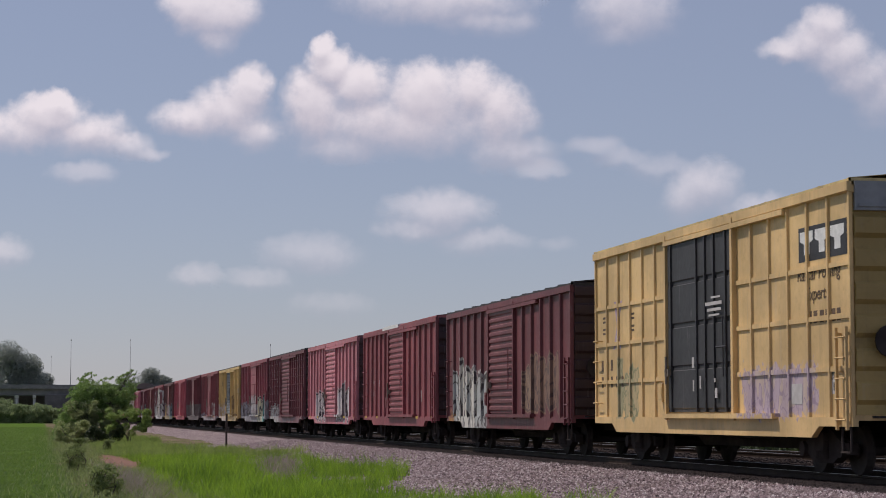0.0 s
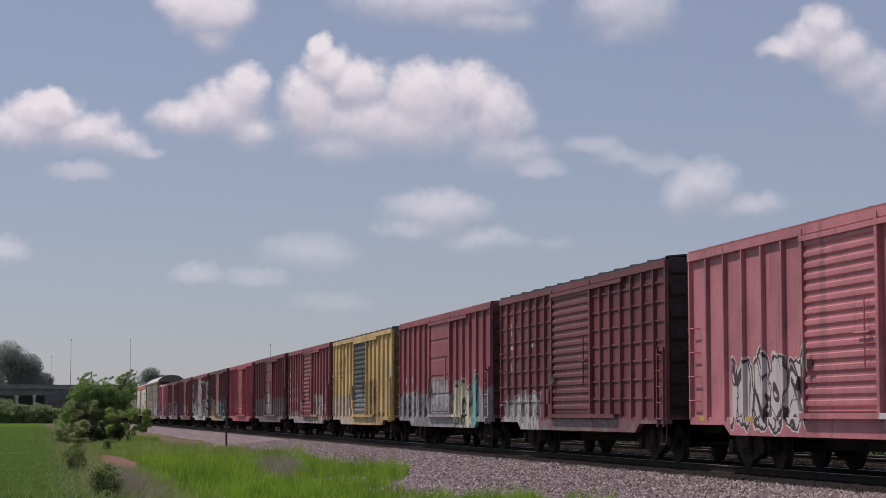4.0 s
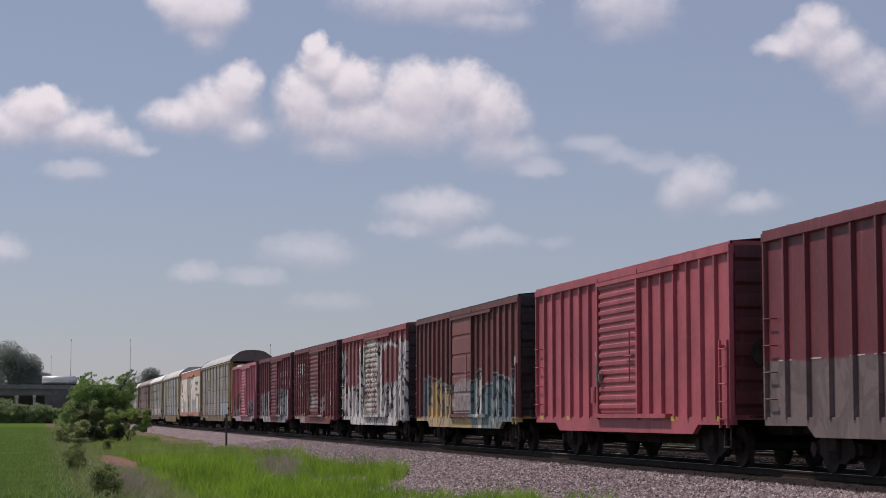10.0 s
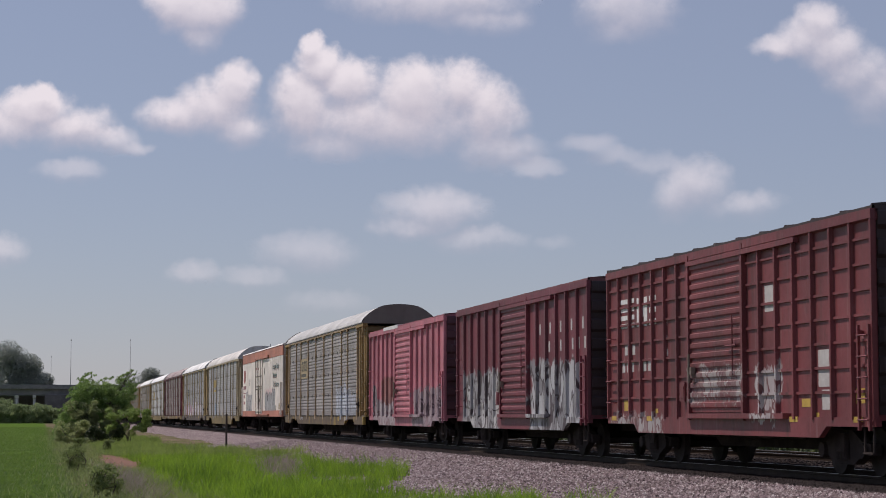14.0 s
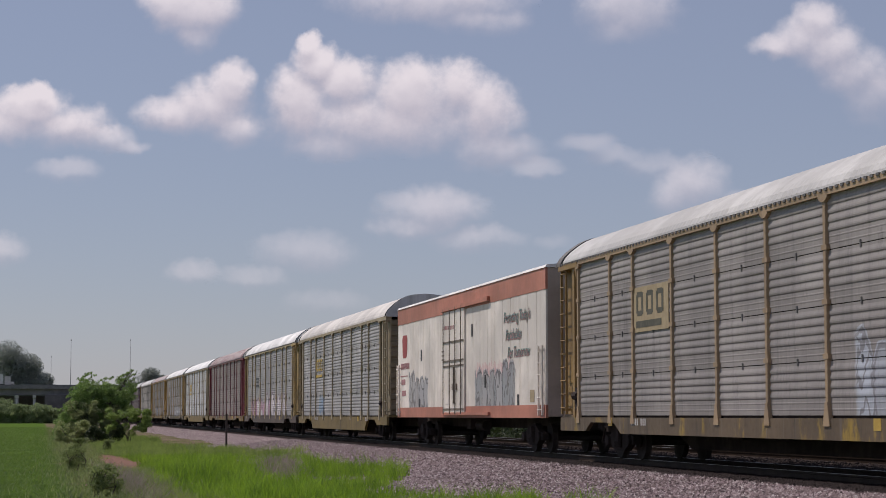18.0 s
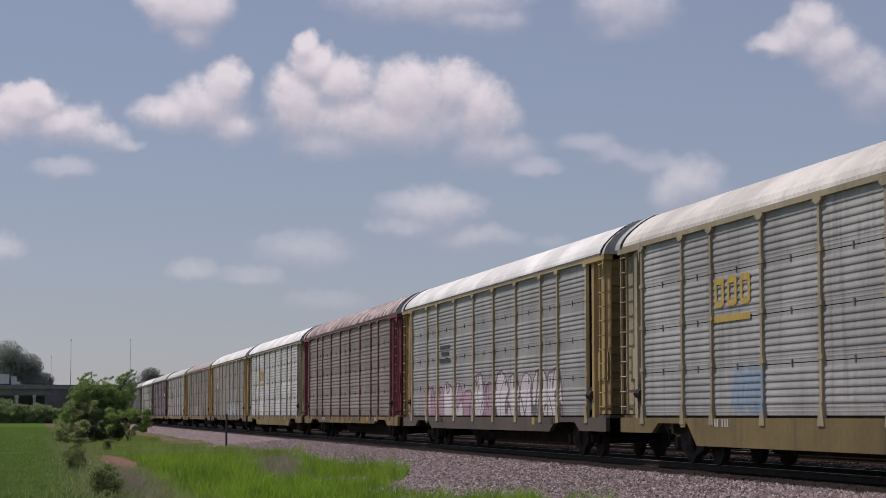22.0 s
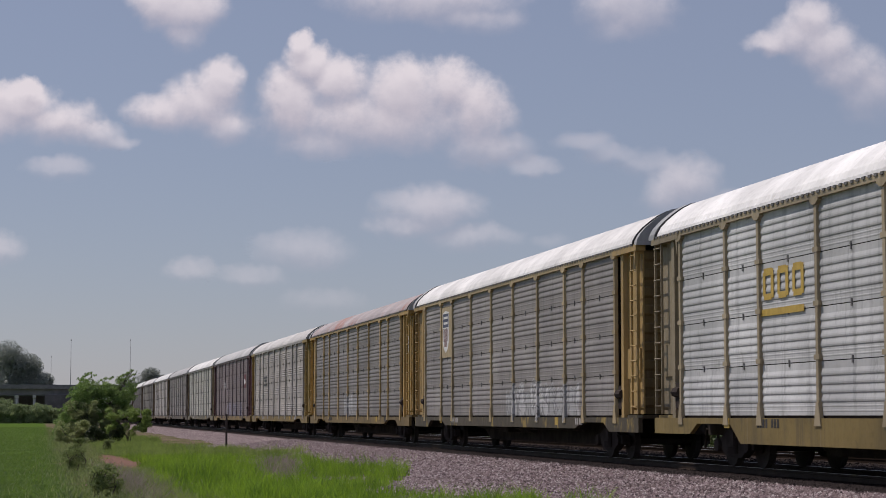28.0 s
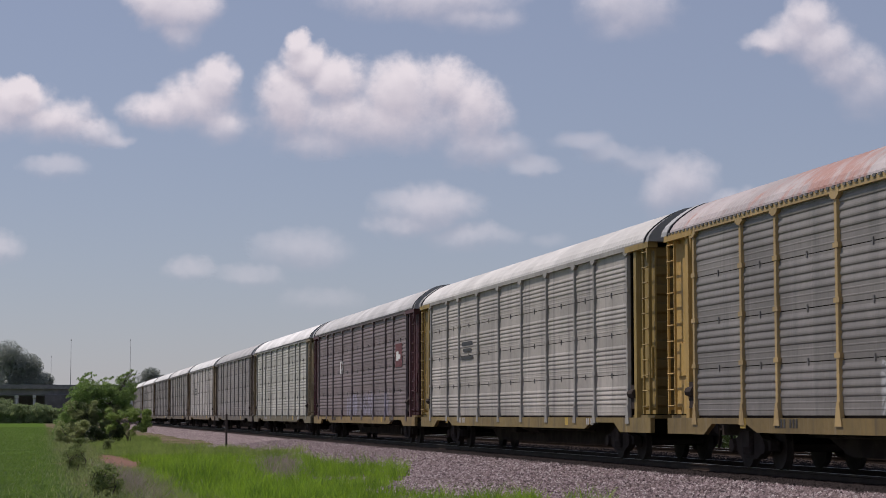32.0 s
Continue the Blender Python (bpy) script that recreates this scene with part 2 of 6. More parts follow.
M_WEEDLEAF = leaf_material("weed_leaf", (0.08, 0.125, 0.035), (0.30, 0.36, 0.13), 0.4, 3.0)
# haze is put into the pale leaf colours of far trees and hedge
M_HAZED_LEAF = leaf_material("hazed_leaf", (0.26, 0.285, 0.265), (0.34, 0.37, 0.325), 0.45, 0.1)
M_HEDGE = leaf_material("hedge_leaf", (0.155, 0.21, 0.10), (0.33, 0.40, 0.19), 0.45, 0.1)
# near-black leaf colour carries shade at the bush's foot and beyond the tracks
M_SHADE_LEAF = leaf_material("shade_leaf", (0.016, 0.030, 0.008), (0.045, 0.075, 0.015), 0.15, 0.4)
M_FARWEED = leaf_material("far_weed_leaf", (0.035, 0.05, 0.018), (0.10, 0.13, 0.045), 0.3, 0.4)
M_BARK = plain("bark", (0.06, 0.05, 0.04), (0.11, 0.09, 0.075), 0.9)
M_STEEL = plain("rail_steel", (0.03, 0.022, 0.018), (0.05, 0.036, 0.029), 0.6, 0.3)
M_RAILTOP = plain("rail_running_face", (0.42, 0.42, 0.43), (0.55, 0.55, 0.56), 0.38, 0.6)
M_TIE = plain("tie_timber", (0.03, 0.025, 0.022), (0.058, 0.049, 0.043), 0.9)
M_IRON = plain("running_gear", (0.038, 0.031, 0.029), (0.066, 0.054, 0.049), 0.85, 0.0)
M_WHEEL = plain("wheel_steel", (0.044, 0.037, 0.034), (0.072, 0.062, 0.057), 0.7, 0.1)
for m in (M_IRON, M_WHEEL, M_TIE, M_STEEL):
    m.node_tree.nodes["Principled BSDF"].inputs["Specular IOR Level"].default_value = 0.04
M_CONCRETE = plain("concrete", (0.48, 0.465, 0.45), (0.60, 0.585, 0.56), 0.9, 0, 0.4)
M_GIRDER = plain("girder_paint", (0.15, 0.145, 0.145), (0.21, 0.20, 0.20), 0.7, 0, 0.5)
# concrete darkened in its base colour for the shade under the bridge
M_ABUTMENT = plain("shaded_concrete", (0.085, 0.078, 0.075), (0.13, 0.12, 0.115), 0.9, 0, 0.3)
M_MAST = plain("galvanised_mast", (0.22, 0.23, 0.24), (0.30, 0.31, 0.32), 0.6, 0.3)
M_RUSTPOST = plain("stake_steel", (0.05, 0.04, 0.035), (0.09, 0.065, 0.05), 0.8)

# ---- ground: one sheet to the horizon, with the bank beside the line ----
TRACK, TRACK_2 = 14.91, 20.9


def ground_z(x):
    return float(np.interp(x, (-4000, -1.0, 1.5, 5.0, 9.5, 12.0, 24.5, 27.0, 4000), (-0.60, -0.60, -0.62, -0.55, -0.50, -0.42, -0.42, -0.6, -0.6)))


xs = [-4000, -800, -200, -60, -20, -8, -4, -2, -1, 0, 1, 1.5, 2, 3, 4, 5, 6, 7, 8, 9, 9.5, 10.5, 12, 18, 24.5, 27, 40, 100, 400, 1500, 4000]
ys = [-300, -60, 0, 15] + [20 + 4 * i for i in range(40)] + [190, 220, 260, 320, 400, 520, 700, 1000, 1600, 2600, 4800]
ground = Shape().sheet([[(x, y, ground_z(x) + (0.05 * noise.noise((x * 0.6, y * 0.25, 0)) if -6 < x < 11 and 18 < y < 180 else 0)) for x in xs] for y in ys]).mesh("ground", True)
tagged(part("ground", ground, M_SOIL, None), "flat green farm field running into a weedy railway verge", "ground", kind="structure")

# ---- the ballast bed of two tracks ----
bed_line = [(8.3, -0.60), (9.4, -0.50), (11.0, -0.37), (12.3, -0.24), (13.25, -0.165), (13.6, -0.16), (16.3, -0.16), (17.6, -0.22), (19.3, -0.16), (22.4, -0.16), (24.0, -0.35), (25.6, -0.62)]
bed_rows = [20 + 2 * i for i in range(60)] + [145, 165, 190, 230, 300, 400, 600, 900]
rng = np.random.default_rng(4)
bed = Shape().sheet([[(x + (0.35 * noise.noise((3.0, y * 0.21, 0)) if i == 0 else 0), y, z + 0.03 * noise.noise((x, y * 0.8, 5))) for i, (x, z) in enumerate(bed_line)] for y in [-80, 0] + bed_rows]).mesh("ballast_bed", True)
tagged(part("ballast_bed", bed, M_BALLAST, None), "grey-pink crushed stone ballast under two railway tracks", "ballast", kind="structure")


def bed_z(x):
    return np.interp(x, [p[0] for p in bed_line], [p[1] for p in bed_line])


def scatter_stones(count, x0, x1, y0, y1, size, seed):
    r = np.random.default_rng(seed)
    x, y = r.uniform(x0, x1, count), y0 + (y1 - y0) * r.random(count) ** 1.6
    base = np.array([(1, 0, 0), (-1, 0, 0), (0, 1, 0), (0, -1, 0), (0, 0, 1), (0, 0, -1)], float)
    tri = np.array([(0, 2, 4), (2, 1, 4), (1, 3, 4), (3, 0, 4), (2, 0, 5), (1, 2, 5), (3, 1, 5), (0, 3, 5)])
    a = r.uniform(0, math.tau, count)
    s = size * r.uniform(0.55, 1.35, (count, 1, 1))
    p = base[None] * s * r.uniform(0.65, 1.2, (count, 6, 1)) + r.normal(0, 0.16, (count, 6, 3)) * s
    ca, sa = np.cos(a)[:, None], np.sin(a)[:, None]
    px, py = p[..., 0] * ca - p[..., 1] * sa, p[..., 0] * sa + p[..., 1] * ca
    v = np.stack([px + x[:, None], py + y[:, None], p[..., 2] * 0.8 + (np.maximum(bed_z(x), [ground_z(v) for v in x]) + size * 0.2)[:, None]], -1).reshape(-1, 3)
    f = (tri[None] + 6 * np.arange(count)[:, None, None]).reshape(-1, 3)
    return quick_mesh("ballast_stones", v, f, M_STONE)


stones = new("ballast_stones", scatter_stones(112000, 6.7, 13.9, 27, 104, 0.034, 1))
tagged(stones, "loose angular grey and pinkish ballast stones", "gravel", kind="stuff")
stones_2 = new("ballast_stones", scatter_stones(9000, 16.2, 23.6, 40, 110, 0.045, 2))
tagged(stones_2, "loose angular grey ballast stones between the tracks", "gravel", kind="stuff")


# ---- the two tracks ----
def rail_mesh():
    s = Shape()
    s.prism([(-0.07, -0.17), (0.07, -0.17), (0.07, -0.155), (0.012, -0.13), (0.012, -0.045), (0.036, -0.035), (0.036, -0.004), (-0.036, -0.004), (-0.036, -0.035), (-0.012, -0.045), (-0.012, -0.13), (-0.07, -0.155)], -60, 900)
    return s.mesh("rail")


def railway_track(x0, label, ties):
    root = tagged(new("railway_track"), label, "railway track")
    root.location = (x0, 0, 0)
    for side in (-0.755, 0.755):
        r = part("rail", kept("rail", rail_mesh), M_STEEL, root, at=(side, 0, 0))
        part("running_face", kept("runface", lambda: Shape().box(-0.03, 0.03, -60, 900, -0.004, 0.0).mesh("running_face")), M_RAILTOP, r, "bright worn running face")
    tie = kept("tie", lambda: Shape().prism([(-1.3, -0.30), (1.3, -0.30), (1.3, -0.175), (1.27, -0.155), (-1.27, -0.155), (-1.3, -0.175)], -0.11, 0.11).mesh("tie"))
    for i in range(ties):
        part("tie", tie, M_TIE, root, at=(rng.normal(0, 0.025), 24 + 0.52 * i + rng.normal(0, 0.015), rng.normal(0, 0.006)))


railway_track(TRACK, "railway track with worn steel rails on dark timber ties", 180)
railway_track(TRACK_2, "empty second railway track with shiny rail heads", 150)


# ---- plants ----
def edge_of_grass(y):
    return np.interp(y, (28, 36, 39, 42, 46, 52, 56, 60, 64, 70, 75, 79, 86, 94, 102, 112, 130, 160, 220), (8.6, 8.3, 6.9, 7.0, 8.0, 9.3, 9.7, 8.8, 8.6, 9.4, 9.5, 10.1, 9.9, 8.4, 6.3, 6.4, 7.2, 7.8, 7.4))


def field_noise(x, y, s, off=0.0):
    return np.array([noise.noise((a * s, b * s, off)) for a, b in zip(x, y)])


def blades(name, x, y, z, height, width, lean, mat, seed, kinks=1):
    r = np.random.default_rng(seed)
    n = len(x)
    a, b = r.uniform(0, math.tau, n), r.uniform(0, math.tau, n)
    dx, dy = np.cos(a) * width, np.sin(a) * width
    lx, ly = np.cos(b) * lean * height, np.sin(b) * lean * height
    P = np.stack([x, y, z], -1)
    W = np.stack([dx, dy, 0 * dx], -1)
    mid = P + np.stack([lx * 0.3, ly * 0.3, height * 0.6], -1)
    tip = P + np.stack([lx, ly, height], -1)
    v = np.stack([P - W, P + W, mid + W * 0.7, mid - W * 0.7, tip], 1).reshape(-1, 3)
    f = (np.array([(0, 1, 2), (0, 2, 3), (3, 2, 4)])[None] + 5 * np.arange(n)[:, None, None]).reshape(-1, 3)
    return new(name, quick_mesh(name, v, f, mat))


def verge_grass():
    r = np.random.default_rng(11)
    n = 340000
    y = 29 + 120 * r.random(n) ** 1.7
    x = r.uniform(1.2, 11.6, n)
    big, fine = field_noise(x, y, 0.35), field_noise(x, y, 1.4, 7.0)
    edge = edge_of_grass(y) + fine * 0.9
    dead = ((x - 0.1184 * y) / 0.55) ** 2 + ((y - 58) / 9.5) ** 2 < 1 + 1.8 * fine
    bare = ((x - 2.7) / 0.55) ** 2 + ((y - 71) / 11.0) ** 2 < 1 + 1.2 * fine
    keep = (x < edge) & (x > 2.2 + big * 1.6 + (y > 90) * 0.2) & (~dead | (r.random(n) < 0.30)) & ~bare & (r.random(n) < 0.75 + big)
    x, y, big, edge = x[keep], y[keep], big[keep], edge[keep]
    z = np.array([ground_z(v) for v in x])
    z = np.maximum(z, np.where(x > 8.6, bed_z(x), -9)) - 0.02
    h = r.uniform(0.10, 0.30, len(x)) * (0.72 + big * 1.0) * (1 + 2.2 * np.maximum(0, fine[keep]))
    wide = 0.0035 + 0.0045 * r.random(len(x))
    far = (y + 9 * big + 1.1 * x > 82) | (x < 2.9 + 0.5 * big)
    for pick, mat, seed, label in ((~far, M_GRASS, 12, "bright green tall grass on the railway bank"), (far, M_DULLGRASS, 17, "dull olive-green grass farther along the bank")):
        ob = blades("verge_grass", x[pick], y[pick], z[pick], h[pick] * (1.0 if seed == 12 else 0.8), wide[pick], 0.5, mat, seed)
        tagged(ob, label, "grass", kind="stuff")
    n = 5200
    y = r.normal(58, 5.0, n)
    x = 0.1184 * y + r.normal(0, 0.32, n)
    x2, y2 = r.normal(2.1, 0.30, n // 2), r.normal(48, 7, n // 2)
    x, y = np.r_[x, x2], np.r_[y, y2]
    z = np.array([ground_z(v) for v in x]) - 0.02
    ob = blades("dry_weeds", x, y, z, r.uniform(0.10, 0.36, len(x)), 0.0045, 0.8, M_DRY, 13)
    tagged(ob, "pale dry weed stalks between grass and ballast", "weeds", kind="stuff")
    n = 11000
    y = 31 + 130 * r.random(n) ** 1.6
    x = r.normal(1.7, 0.75, n)
    z = np.array([ground_z(v) for v in x]) - 0.02
    bare = ((x - 2.7) / 0.6) ** 2 + ((y - 71) / 12.0) ** 2 < 1
    x, y, z = x[~bare], y[~bare], z[~bare]
    ob = blades("verge_weeds", x, y, z, r.uniform(0.06, 0.28, len(x)), 0.006 + 0.010 * r.random(len(x)), 0.8, M_WEEDLEAF, 16)
    tagged(ob, "rough mixed weeds along the edge of the field", "weeds", kind="stuff")
    n = 52000
    y = 32 + 250 * r.random(n) ** 1.9
    x = r.uniform(0.6 - 0.025 * y - 1.0, 1.6, n)
    z = np.array([ground_z(v) for v in x]) - 0.02
    rows = np.round(x / 0.38) * 0.38 + r.normal(0, 0.17, n)
    ob = blades("field_crop", rows, y, z, r.uniform(0.04, 0.09, n), 0.010 + 0.010 * r.random(n), 0.9, M_CROP, 14)
    tagged(ob, "low even green crop in the farm field", "crop", kind="stuff")
    n = 24000
    y = 36 + 150 * r.random(n) ** 1.3
    x = r.uniform(24.6, 27.5, n) + 2.5 * r.random(n) ** 3
    keep = (field_noise(x * 0.3, y, 0.16, 3.0) > 0.32) | (r.random(n) < 0.03)
    x, y = x[keep], y[keep]
    z = np.array([ground_z(v) for v in x])
    ob = blades("far_weeds", x, y, z, r.uniform(0.2, 0.6, len(x)), 0.03, 0.5, M_FARWEED, 15)
    tagged(ob, "patchy green weeds beyond the second track", "weeds", kind="stuff")


verge_grass()


def leaf_cloud(name, centres, radii, count, size, mat, seed, flat=0.8):
    """Small folded leaves spread through uneven clumps."""
    r = np.random.default_rng(seed)
    c, rad = np.array(centres, float), np.array(radii, float)
    pick = r.choice(len(c), count, p=rad ** 2 / np.sum(rad ** 2))
    d = r.normal(size=(count, 3))
    d /= np.linalg.norm(d, axis=1)[:, None]
    p = c[pick] + d * (rad[pick] * (0.45 + 0.6 * r.random(count) ** 0.6))[:, None] * np.array((1, 1, flat))
    u = r.normal(size=(count, 3))
    u /= np.linalg.norm(u, axis=1)[:, None]
    w = np.cross(u, r.normal(size=(count, 3)))
    w /= np.linalg.norm(w, axis=1)[:, None]
    s = (size * r.uniform(0.6, 1.4, count))[:, None]
    nrm = np.cross(u, w) * s * 0.18
    v = np.stack([p - u * s, p - w * s * 0.45 - nrm, p + u * s, p + w * s * 0.45 - nrm], 1).reshape(-1, 3)
    f = (np.array([(0, 1, 2), (0, 2, 3)])[None] + 4 * np.arange(count)[:, None, None]).reshape(-1, 3)
    return quick_mesh(name, v, f, mat)


def bush(name, at, clumps, leaves, size, mat, label, seed, stems=5, category="bush"):
    """A woody plant: stems that fork into limbs, and a ragged crown of leaves."""
    root = tagged(new(name), label, category)
    root.location = at
    r = random.Random(seed)
    s = Shape()
    tops = sorted(clumps, key=lambda c: -c[2])
    for i in range(stems):
        c = tops[i % len(tops)]
        foot = Vector((r.uniform(-0.25, 0.25) * (1 if stems > 1 else 0), r.uniform(-0.25, 0.25) * (1 if stems > 1 else 0), -0.1))
        mid = foot.lerp(Vector(c[:3]), 0.5) + Vector((r.uniform(-0.2, 0.2), r.uniform(-0.2, 0.2), 0.1 * c[2]))
        k = (0.018 if stems == 1 else 0.008) * max(c[2], 1) + 0.012
        s.tube(foot, mid, k, k * 0.6)
        s.tube(mid, c[:3], k * 0.6, k * 0.25)
        for j in range(3):
            o = r.choice(clumps)
            s.tube(mid, Vector(mid).lerp(Vector(o[:3]), 0.8), k * 0.4, k * 0.12, 6)
    part("trunk", s.mesh("trunk"), M_BARK, root)
    me = leaf_cloud("crown", [c[:3] for c in clumps], [c[3] for c in clumps], leaves, size, mat, seed)
    part("crown", me, mat, root)
    return root


rb = random.Random(5)
clumps = []
while len(clumps) < 430:
    x, z = rb.uniform(-2.6, 2.1), rb.uniform(0.1, 4.4)
    crest = float(np.interp(x, (-2.6, -2.2, -1.85, -1.35, -0.85, -0.4, 0.3, 0.9, 1.3, 1.8, 2.1), (0.9, 1.9, 2.5, 3.4, 4.0, 3.7, 3.75, 3.7, 3.95, 4.2, 3.6)))
    if z < crest - 0.12 and z > np.interp(x, (1.2, 2.0), (0.1, 2.7)):
        clumps.append((x, rb.uniform(-1.2, 1.2), z, rb.uniform(0.14, 0.34)))
# loose sprays that break the outline
for x, z in ((-0.75, 4.15), (-1.0, 4.0), (-0.5, 4.0), (0.2, 3.85), (0.55, 3.9), (1.25, 4.0), (1.55, 4.15), (1.85, 4.3), (2.05, 4.15), (1.95, 3.8), (2.2, 3.5), (2.0, 3.1), (-1.75, 2.9), (-2.2, 2.1), (-1.5, 3.4), (2.1, 2.7)):
    for i in range(7):
        k = i / 6
        clumps.append((x + (k - 0.5) * 0.5 + rb.uniform(-0.05, 0.05), rb.uniform(-0.3, 0.3), z + (k - 0.6) * 0.32 + rb.uniform(-0.05, 0.05), rb.uniform(0.05, 0.11)))
bush("large_bush", (3.45, 124.0, -0.58), clumps, 60000, 0.05, M_BUSH, "large ragged dark green bush growing beside the line", 21, 8)
clumps = [(rb.uniform(-1.5, 1.5), rb.uniform(-0.5, 0.5), 0.5 + 1.9 * rb.random(), rb.uniform(0.14, 0.3)) for _ in range(90)]
bush("bush", (3.1, 122.6, -0.57), clumps, 13000, 0.05, M_OLIVE_LEAF, "olive-green shrub in front of a taller bush", 25, 6)
clumps = [(rb.uniform(-1.2, 1.2), rb.uniform(-0.7, 0.7), 0.35 + 1.55 * rb.random() ** 0.6, rb.uniform(0.14, 0.3)) for _ in range(46)]
bush("bush", (5.05, 120.0, -0.55), clumps, 9000, 0.055, M_LEAF, "lower yellow-green bush against a larger one", 22, 5)
clumps = [(rb.uniform(-0.9, 0.9), rb.uniform(-0.6, 0.6), rb.uniform(0.05, 1.25), rb.uniform(0.12, 0.26)) for _ in range(34)]
bush("bush", (1.7, 116.0, -0.6), clumps, 5200, 0.05, M_PALELEAF, "small pale weedy bush in front of the large one", 23, 3)
# dark-leaved clump put in for the shade under the large bush
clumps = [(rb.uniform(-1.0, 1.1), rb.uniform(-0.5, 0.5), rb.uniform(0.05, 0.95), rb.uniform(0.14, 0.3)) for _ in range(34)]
bush("bush", (3.6, 119.5, -0.58), clumps, 5200, 0.055, M_SHADE_LEAF, "dark undergrowth at the foot of a bush, shade in its colour", 24, 3)
for x, y, k, sd in ((1.30, 40.6, 0.31, 31), (1.02, 61.0, 0.34, 32), (1.35, 78.0, 0.28, 33), (3.0, 92.0, 0.26, 34), (1.75, 97.0, 0.3, 35)):
    rb = random.Random(sd)
    clumps = [(rb.uniform(-0.8, 0.8) * k, rb.uniform(-0.8, 0.8) * k, rb.uniform(0.2, 2.0) * k, rb.uniform(0.22, 0.42) * k) for _ in range(26)]
    bush("weed_shrub", (x, y, -0.62), clumps, 1900, 0.032, M_WEEDLEAF, "knee-high leafy green weed at the field edge", sd, 5, "shrub")


# ---- the road bridge across the line, far off ----
def road_bridge():
    root = tagged(new("road_bridge"), "long dark steel girder road bridge on concrete piers", "bridge")
    root.location = (0, 620, 0)
    part("deck", Shape().box(-820, 820, -6, 6, 9.1, 9.5).mesh("deck"), M_CONCRETE, root)
    # parapets take the dark girder colour for the shade on their near face
    for y in (-6.2, 5.9):
        part("parapet", Shape().prism([(y, 9.1), (y + 0.35, 9.1), (y + 0.28, 10.35), (y + 0.05, 10.35)], -820, 820, "x").mesh("parapet"), M_GIRDER, root)
    for y in (-5, -2.5, 0, 2.5, 5):
        part("girder", Shape().prism([(y - 0.3, 7.2), (y + 0.3, 7.2), (y + 0.3, 7.3), (y + 0.06, 7.34), (y + 0.06, 9.1), (y - 0.06, 9.1), (y - 0.06, 7.34), (y - 0.3, 7.3)], -820, 820, "x").mesh("girder"), M_GIRDER, root)
    for x in (-118, -90, -62, -34, -7.4, -2.2, 27, 55, 84, 112, 140):
        pier = part("pier", kept("pier", lambda: Shape().box(-0.5, 0.5, -5.6, 5.6, 6.3, 7.2).mesh("pier")), M_CONCRETE, root, at=(x, 0, 0))
        for y in (-4.6, 0, 4.6):
            part("column", kept("column", lambda: Shape().tube((0, 0, -1), (0, 0, 6.3), 0.42, n=14).mesh("column", True)), M_CONCRETE, pier, at=(0, y, 0))
    part("abutment", Shape().prism([(-9, -1), (9, -1), (7, 7.2), (-7, 7.2)], 0.9, 13.0, "x").mesh("abutment"), M_ABUTMENT, root)
    # dark wall added behind the piers, standing for shade below the deck
    part("embankment_wall", Shape().prism([(7.5, -1), (10, -1), (9.5, 7.0), (7.5, 7.0)], -22.0, -8.5, "x").prism([(7.5, -1), (10, -1), (9.5, 7.0), (7.5, 7.0)], -8.0, 1.2, "x").mesh("embankment_wall"), M_ABUTMENT, root)


road_bridge()


def lamp_mast(x, y, h):
    root = tagged(new("lamp_mast"), "tall slim grey highway lighting mast", "light mast", group="highway masts")
    root.location = (x, y, 0)
    part("pole", Shape().tube((0, 0, -0.6), (0, 0, h), 0.17, 0.06, 10).mesh("pole", True), M_MAST, root)
    ring = part("lamp_ring", Shape().tube((0, 0, h - 0.5), (0, 0, h - 0.2), 0.10, n=12).mesh("lamp_ring"), M_MAST, root)
    for i in range(4):
        a = i * math.tau / 4
        part("lamp", kept("mastlamp", lambda: Shape().tube((0, 0, -0.3), (0, 0, 0.2), 0.05, 0.03, 8).mesh("lamp")), M_MAST, ring, at=(0.13 * math.cos(a), 0.13 * math.sin(a), h - 0.5))


for x, y, h in ((11.3, 814, 31.9), (4.4, 1019, 31.0), (34.8, 809, 31.9), (79.0, 698, 26.4), (-1.0, 1150, 33.0)):
    lamp_mast(x, y, h)


def tree(at, h, w, seed, leaves, label, size=0.55):
    r = random.Random(seed)
    c = []
    for i in range(34):
        t = r.random() ** 0.8
        z = h * (0.25 + 0.68 * t)
        s = w * (1 - abs(t - 0.35) * 1.05)
        c.append((r.uniform(-s, s), r.uniform(-s, s), z, r.uniform(0.11, 0.2) * h))
    bush("tree", at, c, leaves, size, M_HAZED_LEAF, label, seed, 1, "tree")


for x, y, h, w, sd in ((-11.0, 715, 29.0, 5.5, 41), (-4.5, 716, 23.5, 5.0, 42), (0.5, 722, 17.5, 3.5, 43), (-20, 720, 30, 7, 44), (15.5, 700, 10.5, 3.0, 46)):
    tree((x, y, -0.6), h * 0.93, w, sd, 13000, "broad dark green tree behind the road bridge, paled for haze", 0.36)
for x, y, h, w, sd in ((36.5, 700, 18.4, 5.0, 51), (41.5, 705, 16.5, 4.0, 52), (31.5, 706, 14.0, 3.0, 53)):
    tree((x, y, -0.6), h * 0.93, w, sd, 8500, "rounded dark green tree beyond the train, paled for haze", 0.34)
rb = random.Random(8)
